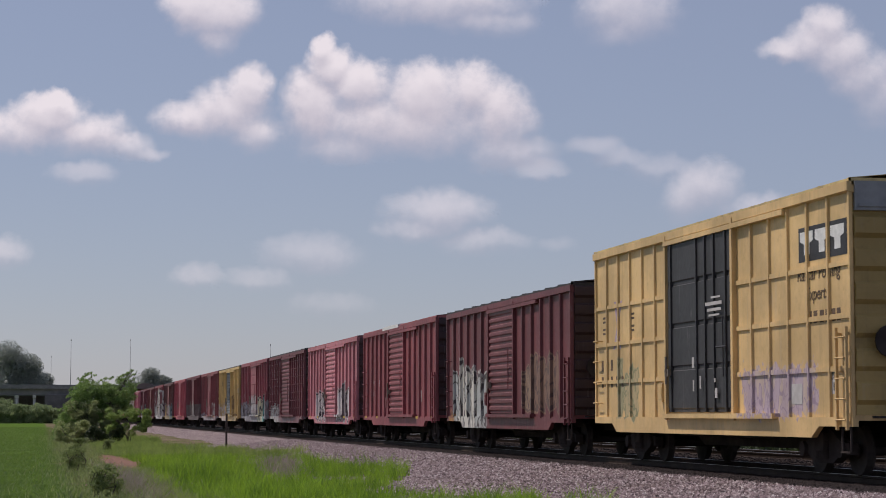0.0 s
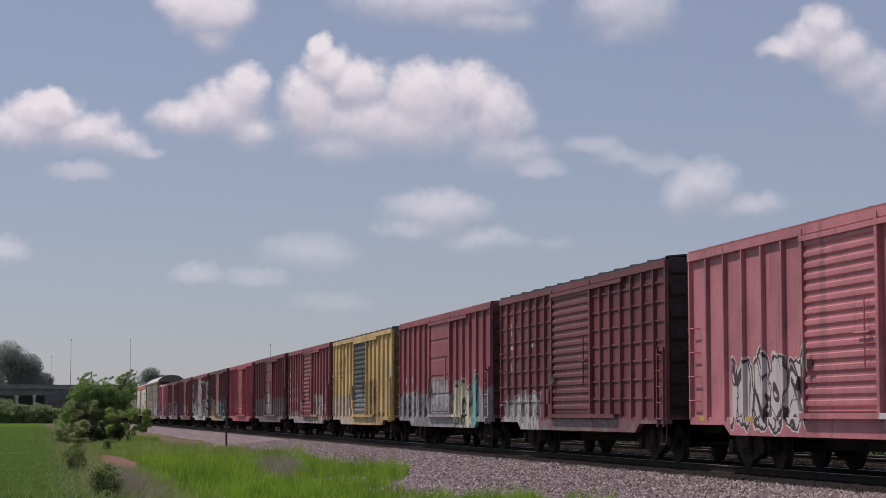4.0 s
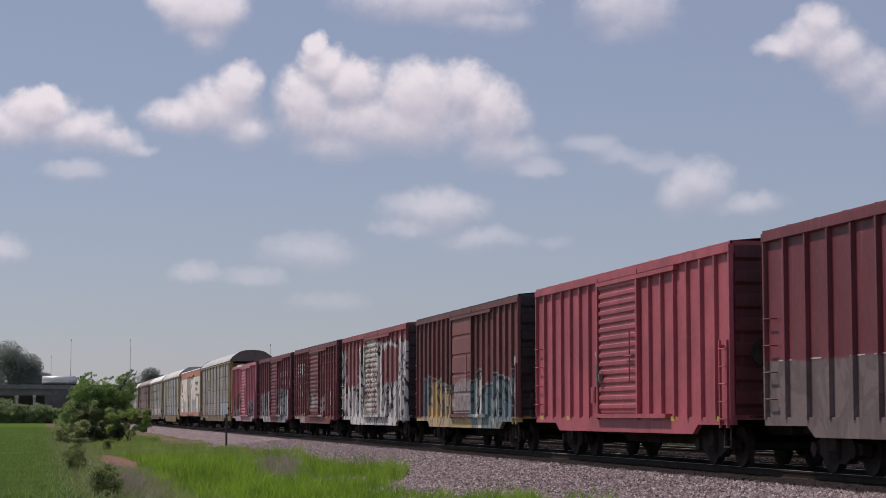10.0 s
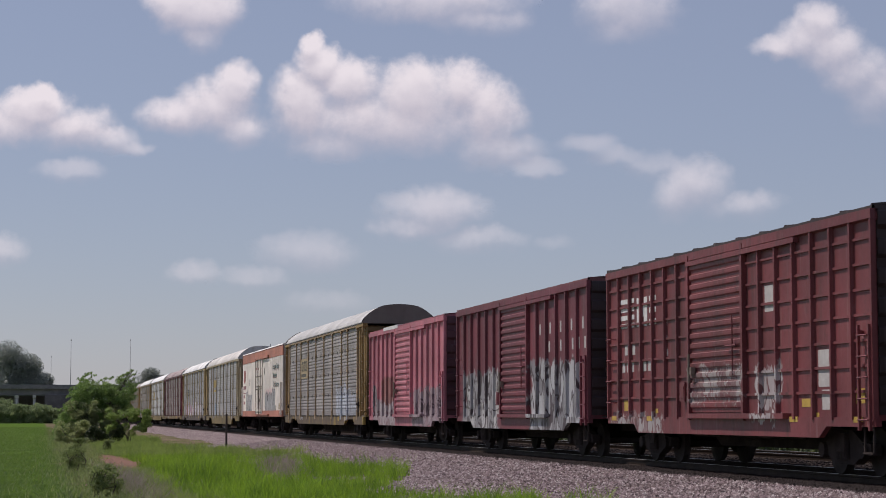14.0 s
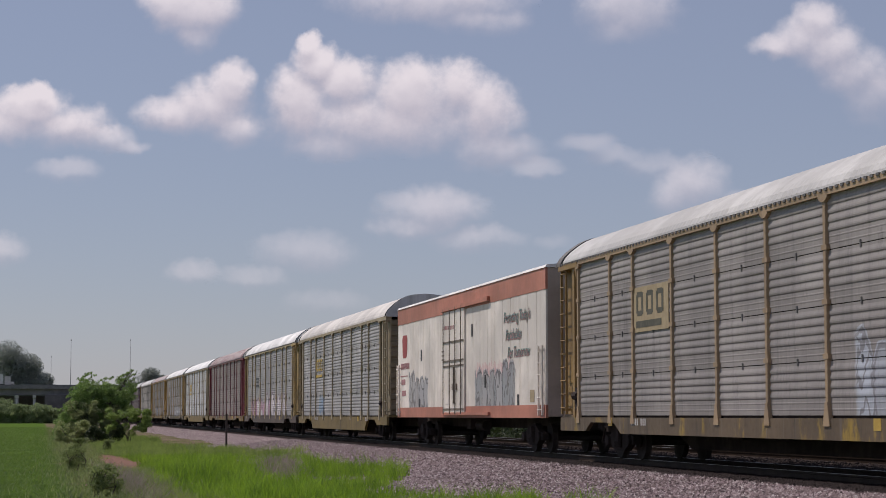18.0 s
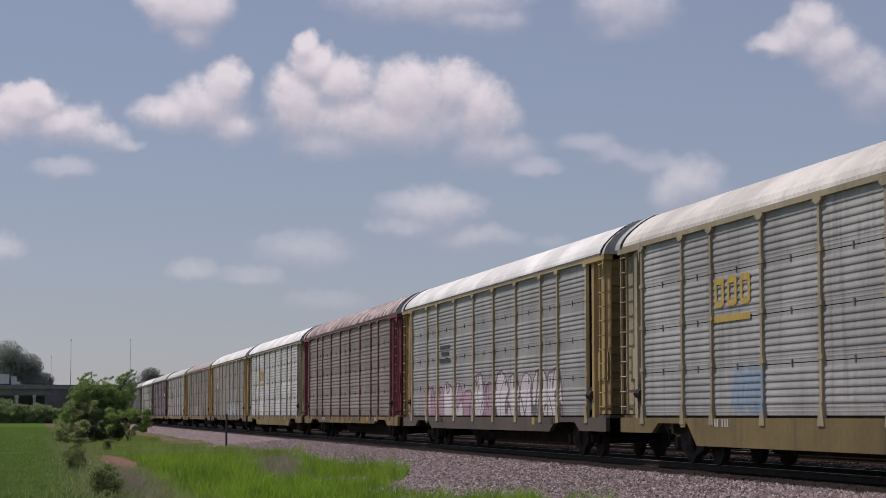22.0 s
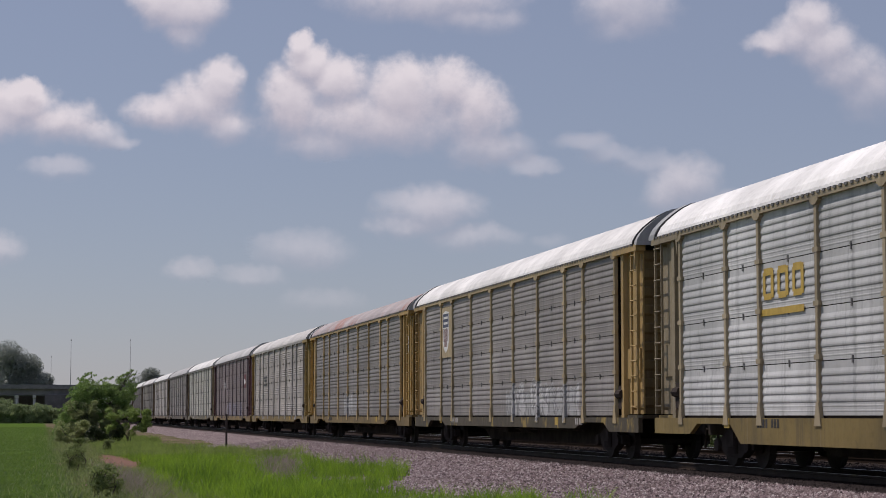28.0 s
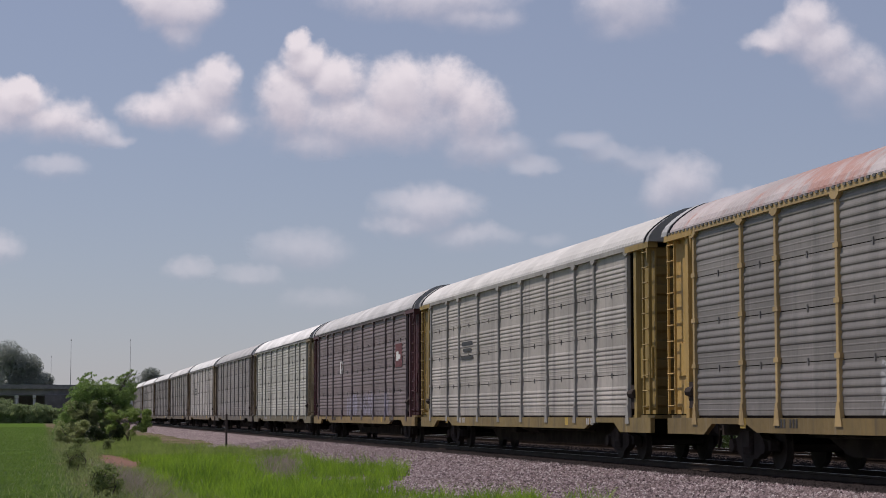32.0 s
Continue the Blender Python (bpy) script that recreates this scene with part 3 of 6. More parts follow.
for i in range(26):
    x = -15 + i * 1.05 + rb.uniform(-0.5, 0.5)
    h = float(np.interp(x, (-15, -9, -5, -1.6, 2, 12), (5.8, 5.6, 4.6, 4.2, 3.9, 3.2))) + rb.uniform(-0.7, 0.4)
    y = 428 + rb.uniform(-7, 10)
    c = [(rb.uniform(-1.9, 1.9), rb.uniform(-1, 1), h * rb.uniform(0.05, 0.85) ** 1.2, h * rb.uniform(0.12, 0.22)) for _ in range(26)]
    bush("hedge_bush", (x, y, -0.6), c, 3600, 0.19, M_HEDGE, "green hedgerow bush along the far edge of the field", 60 + i, 3)
# dark scrub added beyond the line to darken the view under the cars
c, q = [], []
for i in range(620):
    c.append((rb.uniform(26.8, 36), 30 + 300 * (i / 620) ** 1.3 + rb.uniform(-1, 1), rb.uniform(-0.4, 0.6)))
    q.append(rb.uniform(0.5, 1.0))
scrub = new("scrub", leaf_cloud("scrub", c, q, 52000, 0.15, M_SHADE_LEAF, 78))
tagged(scrub, "low dark scrub added for shade beyond the second track", "scrub", kind="stuff")
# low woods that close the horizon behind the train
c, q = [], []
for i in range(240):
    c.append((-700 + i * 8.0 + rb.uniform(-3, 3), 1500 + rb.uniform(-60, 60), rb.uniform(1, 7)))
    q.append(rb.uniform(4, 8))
woods = new("far_woods", leaf_cloud("far_woods", c, q, 22000, 2.2, M_HAZED_LEAF, 77))
tagged(woods, "low dark line of woods on the horizon, paled for haze", "woods", kind="stuff")

# ---- the stake in the ballast and a signal box ----
stake = tagged(new("marker_stake"), "thin rusty steel marker stake standing in the ballast", "stake")
stake.location = (8.9, 97.5, -0.5)
part("post", Shape().prism([(-0.05, -0.01), (0.05, -0.01), (0.05, 0.01), (0.012, 0.012), (0.012, 0.05), (-0.012, 0.05), (-0.012, 0.012), (-0.05, 0.012)], -0.1, 1.62, "z").mesh("post"), M_RUSTPOST, stake)


# ---- rolling stock: shared running gear ----
def wheel_mesh():
    s = Shape()
    s.tube((-0.06, 0, 0.42), (0.05, 0, 0.42), 0.42, 0.43, 20)
    s.tube((0.05, 0, 0.42), (0.075, 0, 0.42), 0.455, 0.455, 20)
    s.tube((-0.10, 0, 0.42), (0.10, 0, 0.42), 0.13, n=10)
    return s.mesh("wheel")


def frame_mesh():
    s = Shape()
    s.prism([(-1.15, 0.36), (-1.15, 0.56), (-0.75, 0.60), (-0.35, 0.80), (0.35, 0.80), (0.75, 0.60), (1.15, 0.56), (1.15, 0.36), (0.80, 0.38), (0.42, 0.20), (-0.42, 0.20), (-0.80, 0.38)], -0.09, 0.09, "x")
    for y in (-0.88, 0.88):
        s.tube((-0.16, y, 0.44), (0.0, y, 0.44), 0.14, n=10)
    for y in (-0.18, -0.06, 0.06, 0.18):
        s.tube((-0.11, y, 0.28), (-0.11, y, 0.60), 0.055, n=8)
    return s.mesh("side_frame")


def add_truck(root, y):
    t = part("truck", kept("bolster", lambda: Shape().box(-1.2, 1.2, -0.2, 0.2, 0.42, 0.74).box(-0.75, 0.75, -1.0, 1.0, 0.38, 0.46).mesh("truck")), M_IRON, root, at=(0, y, 0))
    for x in (-1.02, 1.02):
        part("side_frame", kept("frame", frame_mesh), M_IRON, t, at=(x, 0, 0))
    for yy in (-0.88, 0.88):
        part("axle", kept("axle", lambda: Shape().tube((-0.8, 0, 0.42), (0.8, 0, 0.42), 0.08, n=8).mesh("axle")), M_IRON, t, at=(0, yy, 0))
        for x, turn in ((-0.77, 0), (0.77, 180)):
            part("wheel", kept("wheel", wheel_mesh), M_WHEEL, t, at=pose(x, yy, 0, 0, 0, turn))


def add_couplers(root, half, reaches):
    for s, turn, reach in ((1, 0, reaches[1]), (-1, 180, reaches[0])):
        part("coupler", coupler_mesh(reach), M_IRON, root, at=pose(0, s * half, 0, 0, 0, turn))


def coupler_mesh(reach):
    return kept("coupler%.2f" % reach, lambda: Shape().box(-0.08, 0.08, -0.2, reach - 0.25, 0.70, 0.90).box(-0.14, 0.14, reach - 0.32, reach - 0.02, 0.66, 0.98).tube((0.12, reach - 0.1, 0.64), (0.12, reach - 0.1, 0.98), 0.07).tube((-0.3, 0.1, 0.75), (-0.25, reach - 0.25, 0.35), 0.03).tube((-0.25, reach - 0.25, 0.35), (-0.1, reach, 0.45), 0.03).mesh("coupler"))


def ladder_mesh(h, rungs, w=0.42):
    s = Shape()
    s.box(-0.05, 0.0, -w / 2 - 0.03, -w / 2 + 0.02, 0, h).box(-0.05, 0.0, w / 2 - 0.02, w / 2 + 0.03, 0, h)
    for i in range(rungs):
        z = h * (i + 0.5) / rungs
        s.tube((-0.06, -w / 2, z), (-0.06, w / 2, z), 0.016, n=6)
    for z in (0.12, h - 0.12):
        for y in (-w / 2, w / 2):
            s.box(-0.02, 0.12, y - 0.015, y + 0.015, z - 0.03, z + 0.03)
    return s.mesh("ladder")


def corrugated(h, w, ribs, depth, flat=0.35, t=0.03):
    """A sheet with rounded horizontal ribs that stand out to -x; base at z 0, from y 0 to w."""
    line, p = [(t, 0.0), (0.0, 0.0)], h / ribs
    for i in range(ribs):
        z = i * p
        line += [(0.0, z + p * flat), (-depth, z + p * (flat + 0.14)), (-depth * 1.05, z + p * (flat + (1 - flat) * 0.5)), (-depth, z + p * 0.90), (0.0, z + p * 0.995)]
    line += [(0.0, h), (t, h)]
    return Shape().prism(line, 0.0, w)


def waved(h, w, waves, depth, flat, head):
    """A rack panel: rolled waves in its upper part over a flat strip with fine beads; base at z 0, from y 0 to w."""
    line, foot = [(0.02, 0.0), (0.0, 0.0)], h * flat
    for i in range(2):
        z = foot * (i + 0.7) / 2.4
        line += [(0.0, z), (-0.004, z + 0.012), (-0.004, z + 0.028), (0.0, z + 0.040)]
    p = (h * (1 - head) - foot - 0.03) / waves
    for i in range(waves):
        z = foot + i * p
        line += [(0.0, z + p * 0.10), (-depth * 0.75, z + p * 0.24), (-depth, z + p * 0.42), (-depth * 0.8, z + p * 0.62), (-depth * 0.3, z + p * 0.84), (0.0, z + p * 0.98)]
    line += [(0.0, h), (0.02, h)]
    return Shape().prism(line, 0.0, w)


def lettering(root, text, y, z, size, mat, x, label):
    """Painted words on the near side, read from the field."""
    cu = bpy.data.curves.new("lettering", "FONT")
    cu.body, cu.size, cu.align_x, cu.extrude = text, size, "LEFT", 0.002
    cu.shear = 0.2
    cu.materials.append(mat)
    ob = new("lettering", cu)
    ob.parent = root
    ob.matrix_basis = pose(x, y, z, 90, 0, -90)
    return tagged(ob, label=label)


def bars(root, rows, mat, x, name="painted_mark", label=""):
    """Flat painted bars on the near side: rows of (y0, y1, z0, z1)."""
    for y0, y1, z0, z1 in rows:
        part(name, Shape().box(x, x + 0.004, y0, y1, z0, z1).mesh(name), mat, root, label)


M_WHITE = plain("stencil_white", (0.6, 0.6, 0.58), (0.75, 0.75, 0.73), 0.6, 0, 6)
M_BLACK = plain("stencil_black", (0.02, 0.02, 0.022), (0.045, 0.045, 0.05), 0.6, 0, 4)
M_GOLD = plain("logo_yellow", (0.42, 0.28, 0.05), (0.55, 0.38, 0.08), 0.6, 0, 4)
M_PALE = plain("faded_white", (0.42, 0.40, 0.38), (0.52, 0.50, 0.48), 0.7, 0, 4)
M_RED = plain("logo_red", (0.30, 0.05, 0.045), (0.38, 0.08, 0.07), 0.6, 0, 4)
M_TAN = plain("faded_tan_print", (0.34, 0.27, 0.16), (0.42, 0.34, 0.21), 0.7, 0, 4)
M_OLIVE = plain("faded_dark_print", (0.07, 0.07, 0.05), (0.12, 0.115, 0.085), 0.7, 0, 4)
M_ROD = plain("lock_steel", (0.16, 0.13, 0.10), (0.26, 0.22, 0.18), 0.6, 0.2, 4)
M_TEXTRED = plain("faded_red_print", (0.36, 0.17, 0.17), (0.44, 0.24, 0.24), 0.7, 0, 4)
M_TEAL = plain("faded_green_print", (0.10, 0.19, 0.18), (0.20, 0.29, 0.27), 0.7, 0, 4)
M_NAVY = plain("logo_blue", (0.05, 0.06, 0.10), (0.09, 0.10, 0.15), 0.7, 0, 4)
M_BADGE = plain("logo_maroon", (0.10, 0.025, 0.03), (0.15, 0.04, 0.045), 0.7, 0, 4)
M_VIOLET = plain("faded_violet_paint", (0.34, 0.25, 0.36), (0.42, 0.33, 0.42), 0.7, 0, 4)
M_TEXTBROWN = plain("faded_brown_print", (0.07, 0.045, 0.03), (0.13, 0.08, 0.045), 0.7, 0, 4)


def boxcar(spec):
    """An outside-post boxcar: local y runs along the train, -x faces the field."""
    L, H, sill = spec["L"], spec["H"], spec.get("sill", 0.66)
    half, floor = L / 2, 1.06
    root = tagged(new("boxcar"), spec["label"], "boxcar", group="freight train")
    sd = spec["seed"]
    side = paint("car_side", spec["col"], root, spec.get("wear", (0.05, 0.035, 0.03)), spec.get("dirt", 0.55), low=spec.get("low"), graffiti=spec.get("graf", ()), seed=sd, rough=0.5)
    roofm = paint("car_roof", spec["roof"], root, (0.08, 0.06, 0.05), 0.6, seed=sd + 1, rough=0.6)
    # ends are coloured darker than the sides, for the shade they stand in
    endm = paint("shaded_car_end", scaled(spec.get("end", spec["col"]), 1.5 if max(spec["end"]) < 0.07 else 1.0), root, (0.04, 0.03, 0.028), 0.6, seed=sd + 2)
    doorm = side if "door_col" not in spec else paint("car_door", spec["door_col"], root, (0.05, 0.04, 0.035), 0.5, low=spec.get("door_low"), graffiti=spec.get("door_graf", spec.get("graf", ())), seed=sd + 3)
    part("body", kept(("body", L, H), lambda: Shape().box(-1.497, 1.497, -half + 0.05, half - 0.05, floor - 0.1, H - 0.03).mesh("body")), side, root)
    # roof: low pitch with cross seams
    seam = spec.get("seam", 0.010)

    def roof():
        s, k = Shape(), int(L / 1.25)
        rows = []
        for i in range(k + 1):
            y = -half + L * i / k
            for dy, up in ((-0.06, 0), (-0.03, seam), (0.03, seam), (0.06, 0)):
                yy = min(half, max(-half, y + dy))
                rows.append([(-1.55, yy, H - 0.05), (-1.55, yy, H + 0.01 + up), (-0.75, yy, H + 0.09 + up), (0, yy, H + 0.16 + up), (0.75, yy, H + 0.09 + up), (1.55, yy, H + 0.01 + up), (1.55, yy, H - 0.05)])
        return s.sheet(rows).box(-1.5, 1.5, -half, -half + 0.02, H - 0.1, H + 0.02).box(-1.5, 1.5, half - 0.02, half, H - 0.1, H + 0.02).mesh("roof")
    part("roof", kept(("roof", L, H, seam), roof), roofm, root, spec.get("roof_label", ""))
    dw, dy = spec.get("door_w", 3.1), spec.get("door_y", 0.0)
    a, b = dy - dw / 2, dy + dw / 2
    for s, turn in ((-1, 0), (1, 180)):
        at = pose(0, 0, 0, 0, 0, turn)
        k = 1 if s < 0 else -1
        lo, hi = (a, b) if s < 0 else (-b, -a)
        part("top_chord", kept(("chord", L, H), lambda: Shape().prism([(-1.585, H - 0.20), (-1.44, H - 0.24), (-1.44, H - 0.04), (-1.585, H - 0.04)], -half, half).mesh("top_chord")), side, root, at=at)
        cut = spec.get("cut", 2.1)
        part("side_sill", kept(("sill", L, sill, cut), lambda: Shape().prism([(-half, 1.02), (-half, 0.86), (-half + cut, 0.86), (-half + cut + 0.35, sill), (half - cut - 0.35, sill), (half - cut, 0.86), (half, 0.86), (half, 1.02)], -1.545, -1.44, "x").mesh("side_sill")), side, root, at=at)
        n = spec.get("posts", 6)
        out = spec.get("post_out", -1.575)
        post = kept(("post", H, out), lambda: Shape().prism([(-1.49, -0.05), (out, -0.034), (out, 0.034), (-1.49, 0.05)], 0.98, H - 0.15, "z").mesh("post"))
        for y0, y1 in ((-half, lo), (hi, half)):
            for i in range(n + 1):
                y = y0 + 0.06 + (y1 - y0 - 0.12) * i / n
                if (y0 < lo and i == n) or (y1 > hi and i == 0):
                    continue
                part("post", post, side, root, at=at @ Matrix.Translation((0, y, 0)))
        if spec.get("rails"):
            few = spec["rails"] < 4
            for z in ((1.85, 2.75, 3.65) if few else [1.45 + (H - 1.95) * i / (spec["rails"] - 1) for i in range(spec["rails"])]):
                for y0, y1 in ((-half + 0.1, lo - 0.1), (hi + 0.1, half - 0.1)):
                    part("side_rail", Shape().box(out + (0.015 if few else 0.045), -1.45, y0, y1, z - (0.045 if few else 0.024), z + (0.045 if few else 0.024)).mesh("side_rail"), side, root, at=at)
        kind = spec.get("door", "rib")
        dh = H - 0.36 - floor
        if kind == "rib":
            me = kept(("ribdoor", dh, dw), lambda: corrugated(dh, dw, 15, 0.034).mesh("door"))
        else:
            me = kept(("slab", dh, dw), lambda: Shape().box(0.0, 0.04, 0, dw, 0, dh).mesh("door"))
        d = part("door", me, doorm, root, spec.get("door_label", ""), at=at @ Matrix.Translation((-1.535, lo, floor + 0.06)))
        if kind != "rib":
            m = 5 if kind == "panel" else 4
            me = kept(("doorpanel", dh, dw, m), lambda: Shape().prism([(0.01, 0.05), (-0.025, 0.09), (-0.025, dh / m - 0.03), (0.01, dh / m - 0.01)], 0.05, dw - 0.05).mesh("panel"))
            for i in range(m):
                part("panel", me, doorm, d, at=(0, 0, i * dh / m))
            for y in (0.3, 1.0, 1.55, 2.1, dw - 0.3) if kind == "plug" else ():
                part("stiffener", kept(("stiff", dh), lambda: Shape().box(-0.06, 0.0, -0.03, 0.03, 0, dh).mesh("stiffener")), doorm, d, at=(0, y, 0))
        part("handle", kept("doorhandle", lambda: Shape().tube((-0.09, 0.35, 0.7), (-0.09, 0.35, 1.9), 0.016).tube((-0.09, 0.15, 1.3), (-0.09, 0.75, 1.3), 0.02).mesh("handle")), doorm, d)
        for y in (lo - 0.09, hi + 0.09):
            part("door_post", kept(("dpost", H), lambda: Shape().box(-1.60, -1.44, -0.06, 0.06, 0.95, H - 0.1).mesh("door_post")), side, root, at=at @ Matrix.Translation((0, y, 0)))
        for z, e in ((floor - 0.02, 2.4), (H - 0.27, 2.9)):
            y1 = min(half - 0.2, hi + (e if k > 0 else 0.2))
            y0 = max(-half + 0.2, lo - (0.2 if k > 0 else e))
            if s < 0:
                y0, y1 = max(-half + 0.2, lo - e), hi + 0.15
            part("door_track", Shape().box(-1.61 if z > 2 else -1.66, -1.46, y0, y1, z - 0.05, z + 0.05).mesh("door_track"), side, root, at=at)
        part("ladder", kept("ladder_low", lambda: ladder_mesh(1.75, 5)), side, root, at=at @ Matrix.Translation((-1.57, -half + 0.33, 0.80)))
        part("step", kept("step", lambda: Shape().box(-0.03, 0, -0.2, -0.17, -0.45, 0).box(-0.03, 0, 0.17, 0.2, -0.45, 0).box(-0.05, 0.02, -0.2, 0.2, -0.47, -0.44).mesh("step")), M_IRON, root, at=at @ Matrix.Translation((-1.5, -half + 0.33, 0.88)))
        part("grab_iron", kept("grab", lambda: Shape().tube((-0.07, -0.2, 0), (-0.07, 0.2, 0), 0.015).tube((0.1, -0.2, 0), (-0.07, -0.2, 0), 0.012).tube((0.1, 0.2, 0), (-0.07, 0.2, 0), 0.012).mesh("grab_iron")), side, root, at=at @ Matrix.Translation((-1.55, half - 0.35, 1.35)))
        for z in (1.85, 2.35, 2.85):
            part("grab_iron", KEPT["grab"], side, root, at=at @ Matrix.Translation((-1.55, half - 0.35, z)))
        part("tack_board", kept("tack", lambda: Shape().box(-0.03, 0.12, -0.16, 0.16, -0.2, 0.2).box(-0.04, -0.02, -0.12, 0.10, -0.14, 0.12).mesh("tack_board")), side, root, at=at @ Matrix.Translation((-1.575, hi + 0.45, 1.55)))
        part("door_latch", kept("latch", lambda: Shape().box(-0.10, 0.0, -0.12, 0.12, -0.08, 0.08).tube((-0.1, 0, -0.25), (-0.1, 0, 0.35), 0.03).mesh("door_latch")), M_ROD, d, at=(-0.03, dw - 0.2, 0.85))
    # ends
    def endwall():
        s = corrugated(H - 1.1, 2.92, 7, 0.07, 0.3)
        return s.mesh("end_wall")
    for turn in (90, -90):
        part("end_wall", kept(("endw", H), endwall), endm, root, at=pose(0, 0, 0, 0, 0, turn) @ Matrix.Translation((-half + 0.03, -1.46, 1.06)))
    part("end_ladder", kept("ladder_end", lambda: ladder_mesh(3.2, 9)), side, root, at=pose(1.15, -half - 0.06, 0.95, 0, 0, 90))
    part("crossover_platform", kept("crossover", lambda: Shape().box(-1.2, 1.2, -0.3, 0, 0.0, 0.04).mesh("crossover_platform")), M_IRON, root, at=(0, -half - 0.02, 1.0))
    part("brake_wheel", kept("brakewheel", lambda: Shape().tube((0, -0.05, 0), (0, 0, 0), 0.28, n=14).mesh("brake_wheel")), M_IRON, root, at=(-0.9, -half - 0.12, 2.3))
    part("centre_sill", kept(("csill", L), lambda: Shape().prism([(-half, 0.98), (-half, 0.66), (-half + 4.0, 0.66), (-half + 4.6, 0.40), (half - 4.6, 0.40), (half - 4.0, 0.66), (half, 0.66), (half, 0.98)], -0.3, 0.3, "x").mesh("centre_sill")), M_IRON, root)
    part("brake_cylinder", kept(("brakecyl", L), lambda: Shape().tube((-0.7, -0.5, 0.72), (-0.7, 0.6, 0.72), 0.17, n=12).tube((-1.25, -half + 1.0, 0.92), (-1.25, half - 1.0, 0.92), 0.03).box(-0.95, -0.45, 0.9, 1.5, 0.6, 0.9).tube((-0.9, -3.2, 0.62), (-0.9, 3.2, 0.62), 0.02).mesh("brake_cylinder")), M_IRON, root)
    if "patch" in spec:
        part("roof_patch", Shape().prism([(-1.54, H - 0.09), (-1.59, H - 0.09), (-1.59, H + 0.045), (-0.74, H + 0.125), (-0.74, H + 0.09), (-1.54, H)], *spec["patch"]).mesh("roof_patch"), M_WHITE, root, "bare pale roof sheet")
    for y in (-half + 2.35, half - 2.35):
        add_truck(root, y)
    add_couplers(root, half, spec["reach"])
    return root


# ---- covered car carriers ----
BAYS = (2.85, 1.88, 2.90, 2.90, 2.85, 2.90, 2.90, 1.83, 2.85)


M_HINGE = plain("hinge_steel", (0.10, 0.10, 0.098), (0.18, 0.175, 0.17), 0.7, 0.0, 5)


def comb(L, half, E):
    """Rib ends of the roof, hanging over the top rail."""
    s = Shape()
    for i in range(110):
        y = -half + 0.25 + (L - 0.5) * (i + 0.5) / 110
        s.box(-1.60, -1.56, y - 0.06, y + 0.06, E + 0.025, E + 0.075)
    return s.mesh("roof_edge")


def roof_arc(E, P):
    """Cross-section of the arched roof, from the near eave over the crown."""
    half = [(-1.56, 0.0), (-1.54, 0.13), (-1.46, 0.29), (-1.32, 0.46), (-1.14, 0.63), (-0.94, 0.79), (-0.74, 0.90), (-0.5, 0.955), (-0.25, 0.985)]
    line = half + [(0.0, 1.0)] + [(-x, u) for x, u in reversed(half)]
    return [(x, E + 0.02 + (P - E - 0.02) * u) for x, u in line]


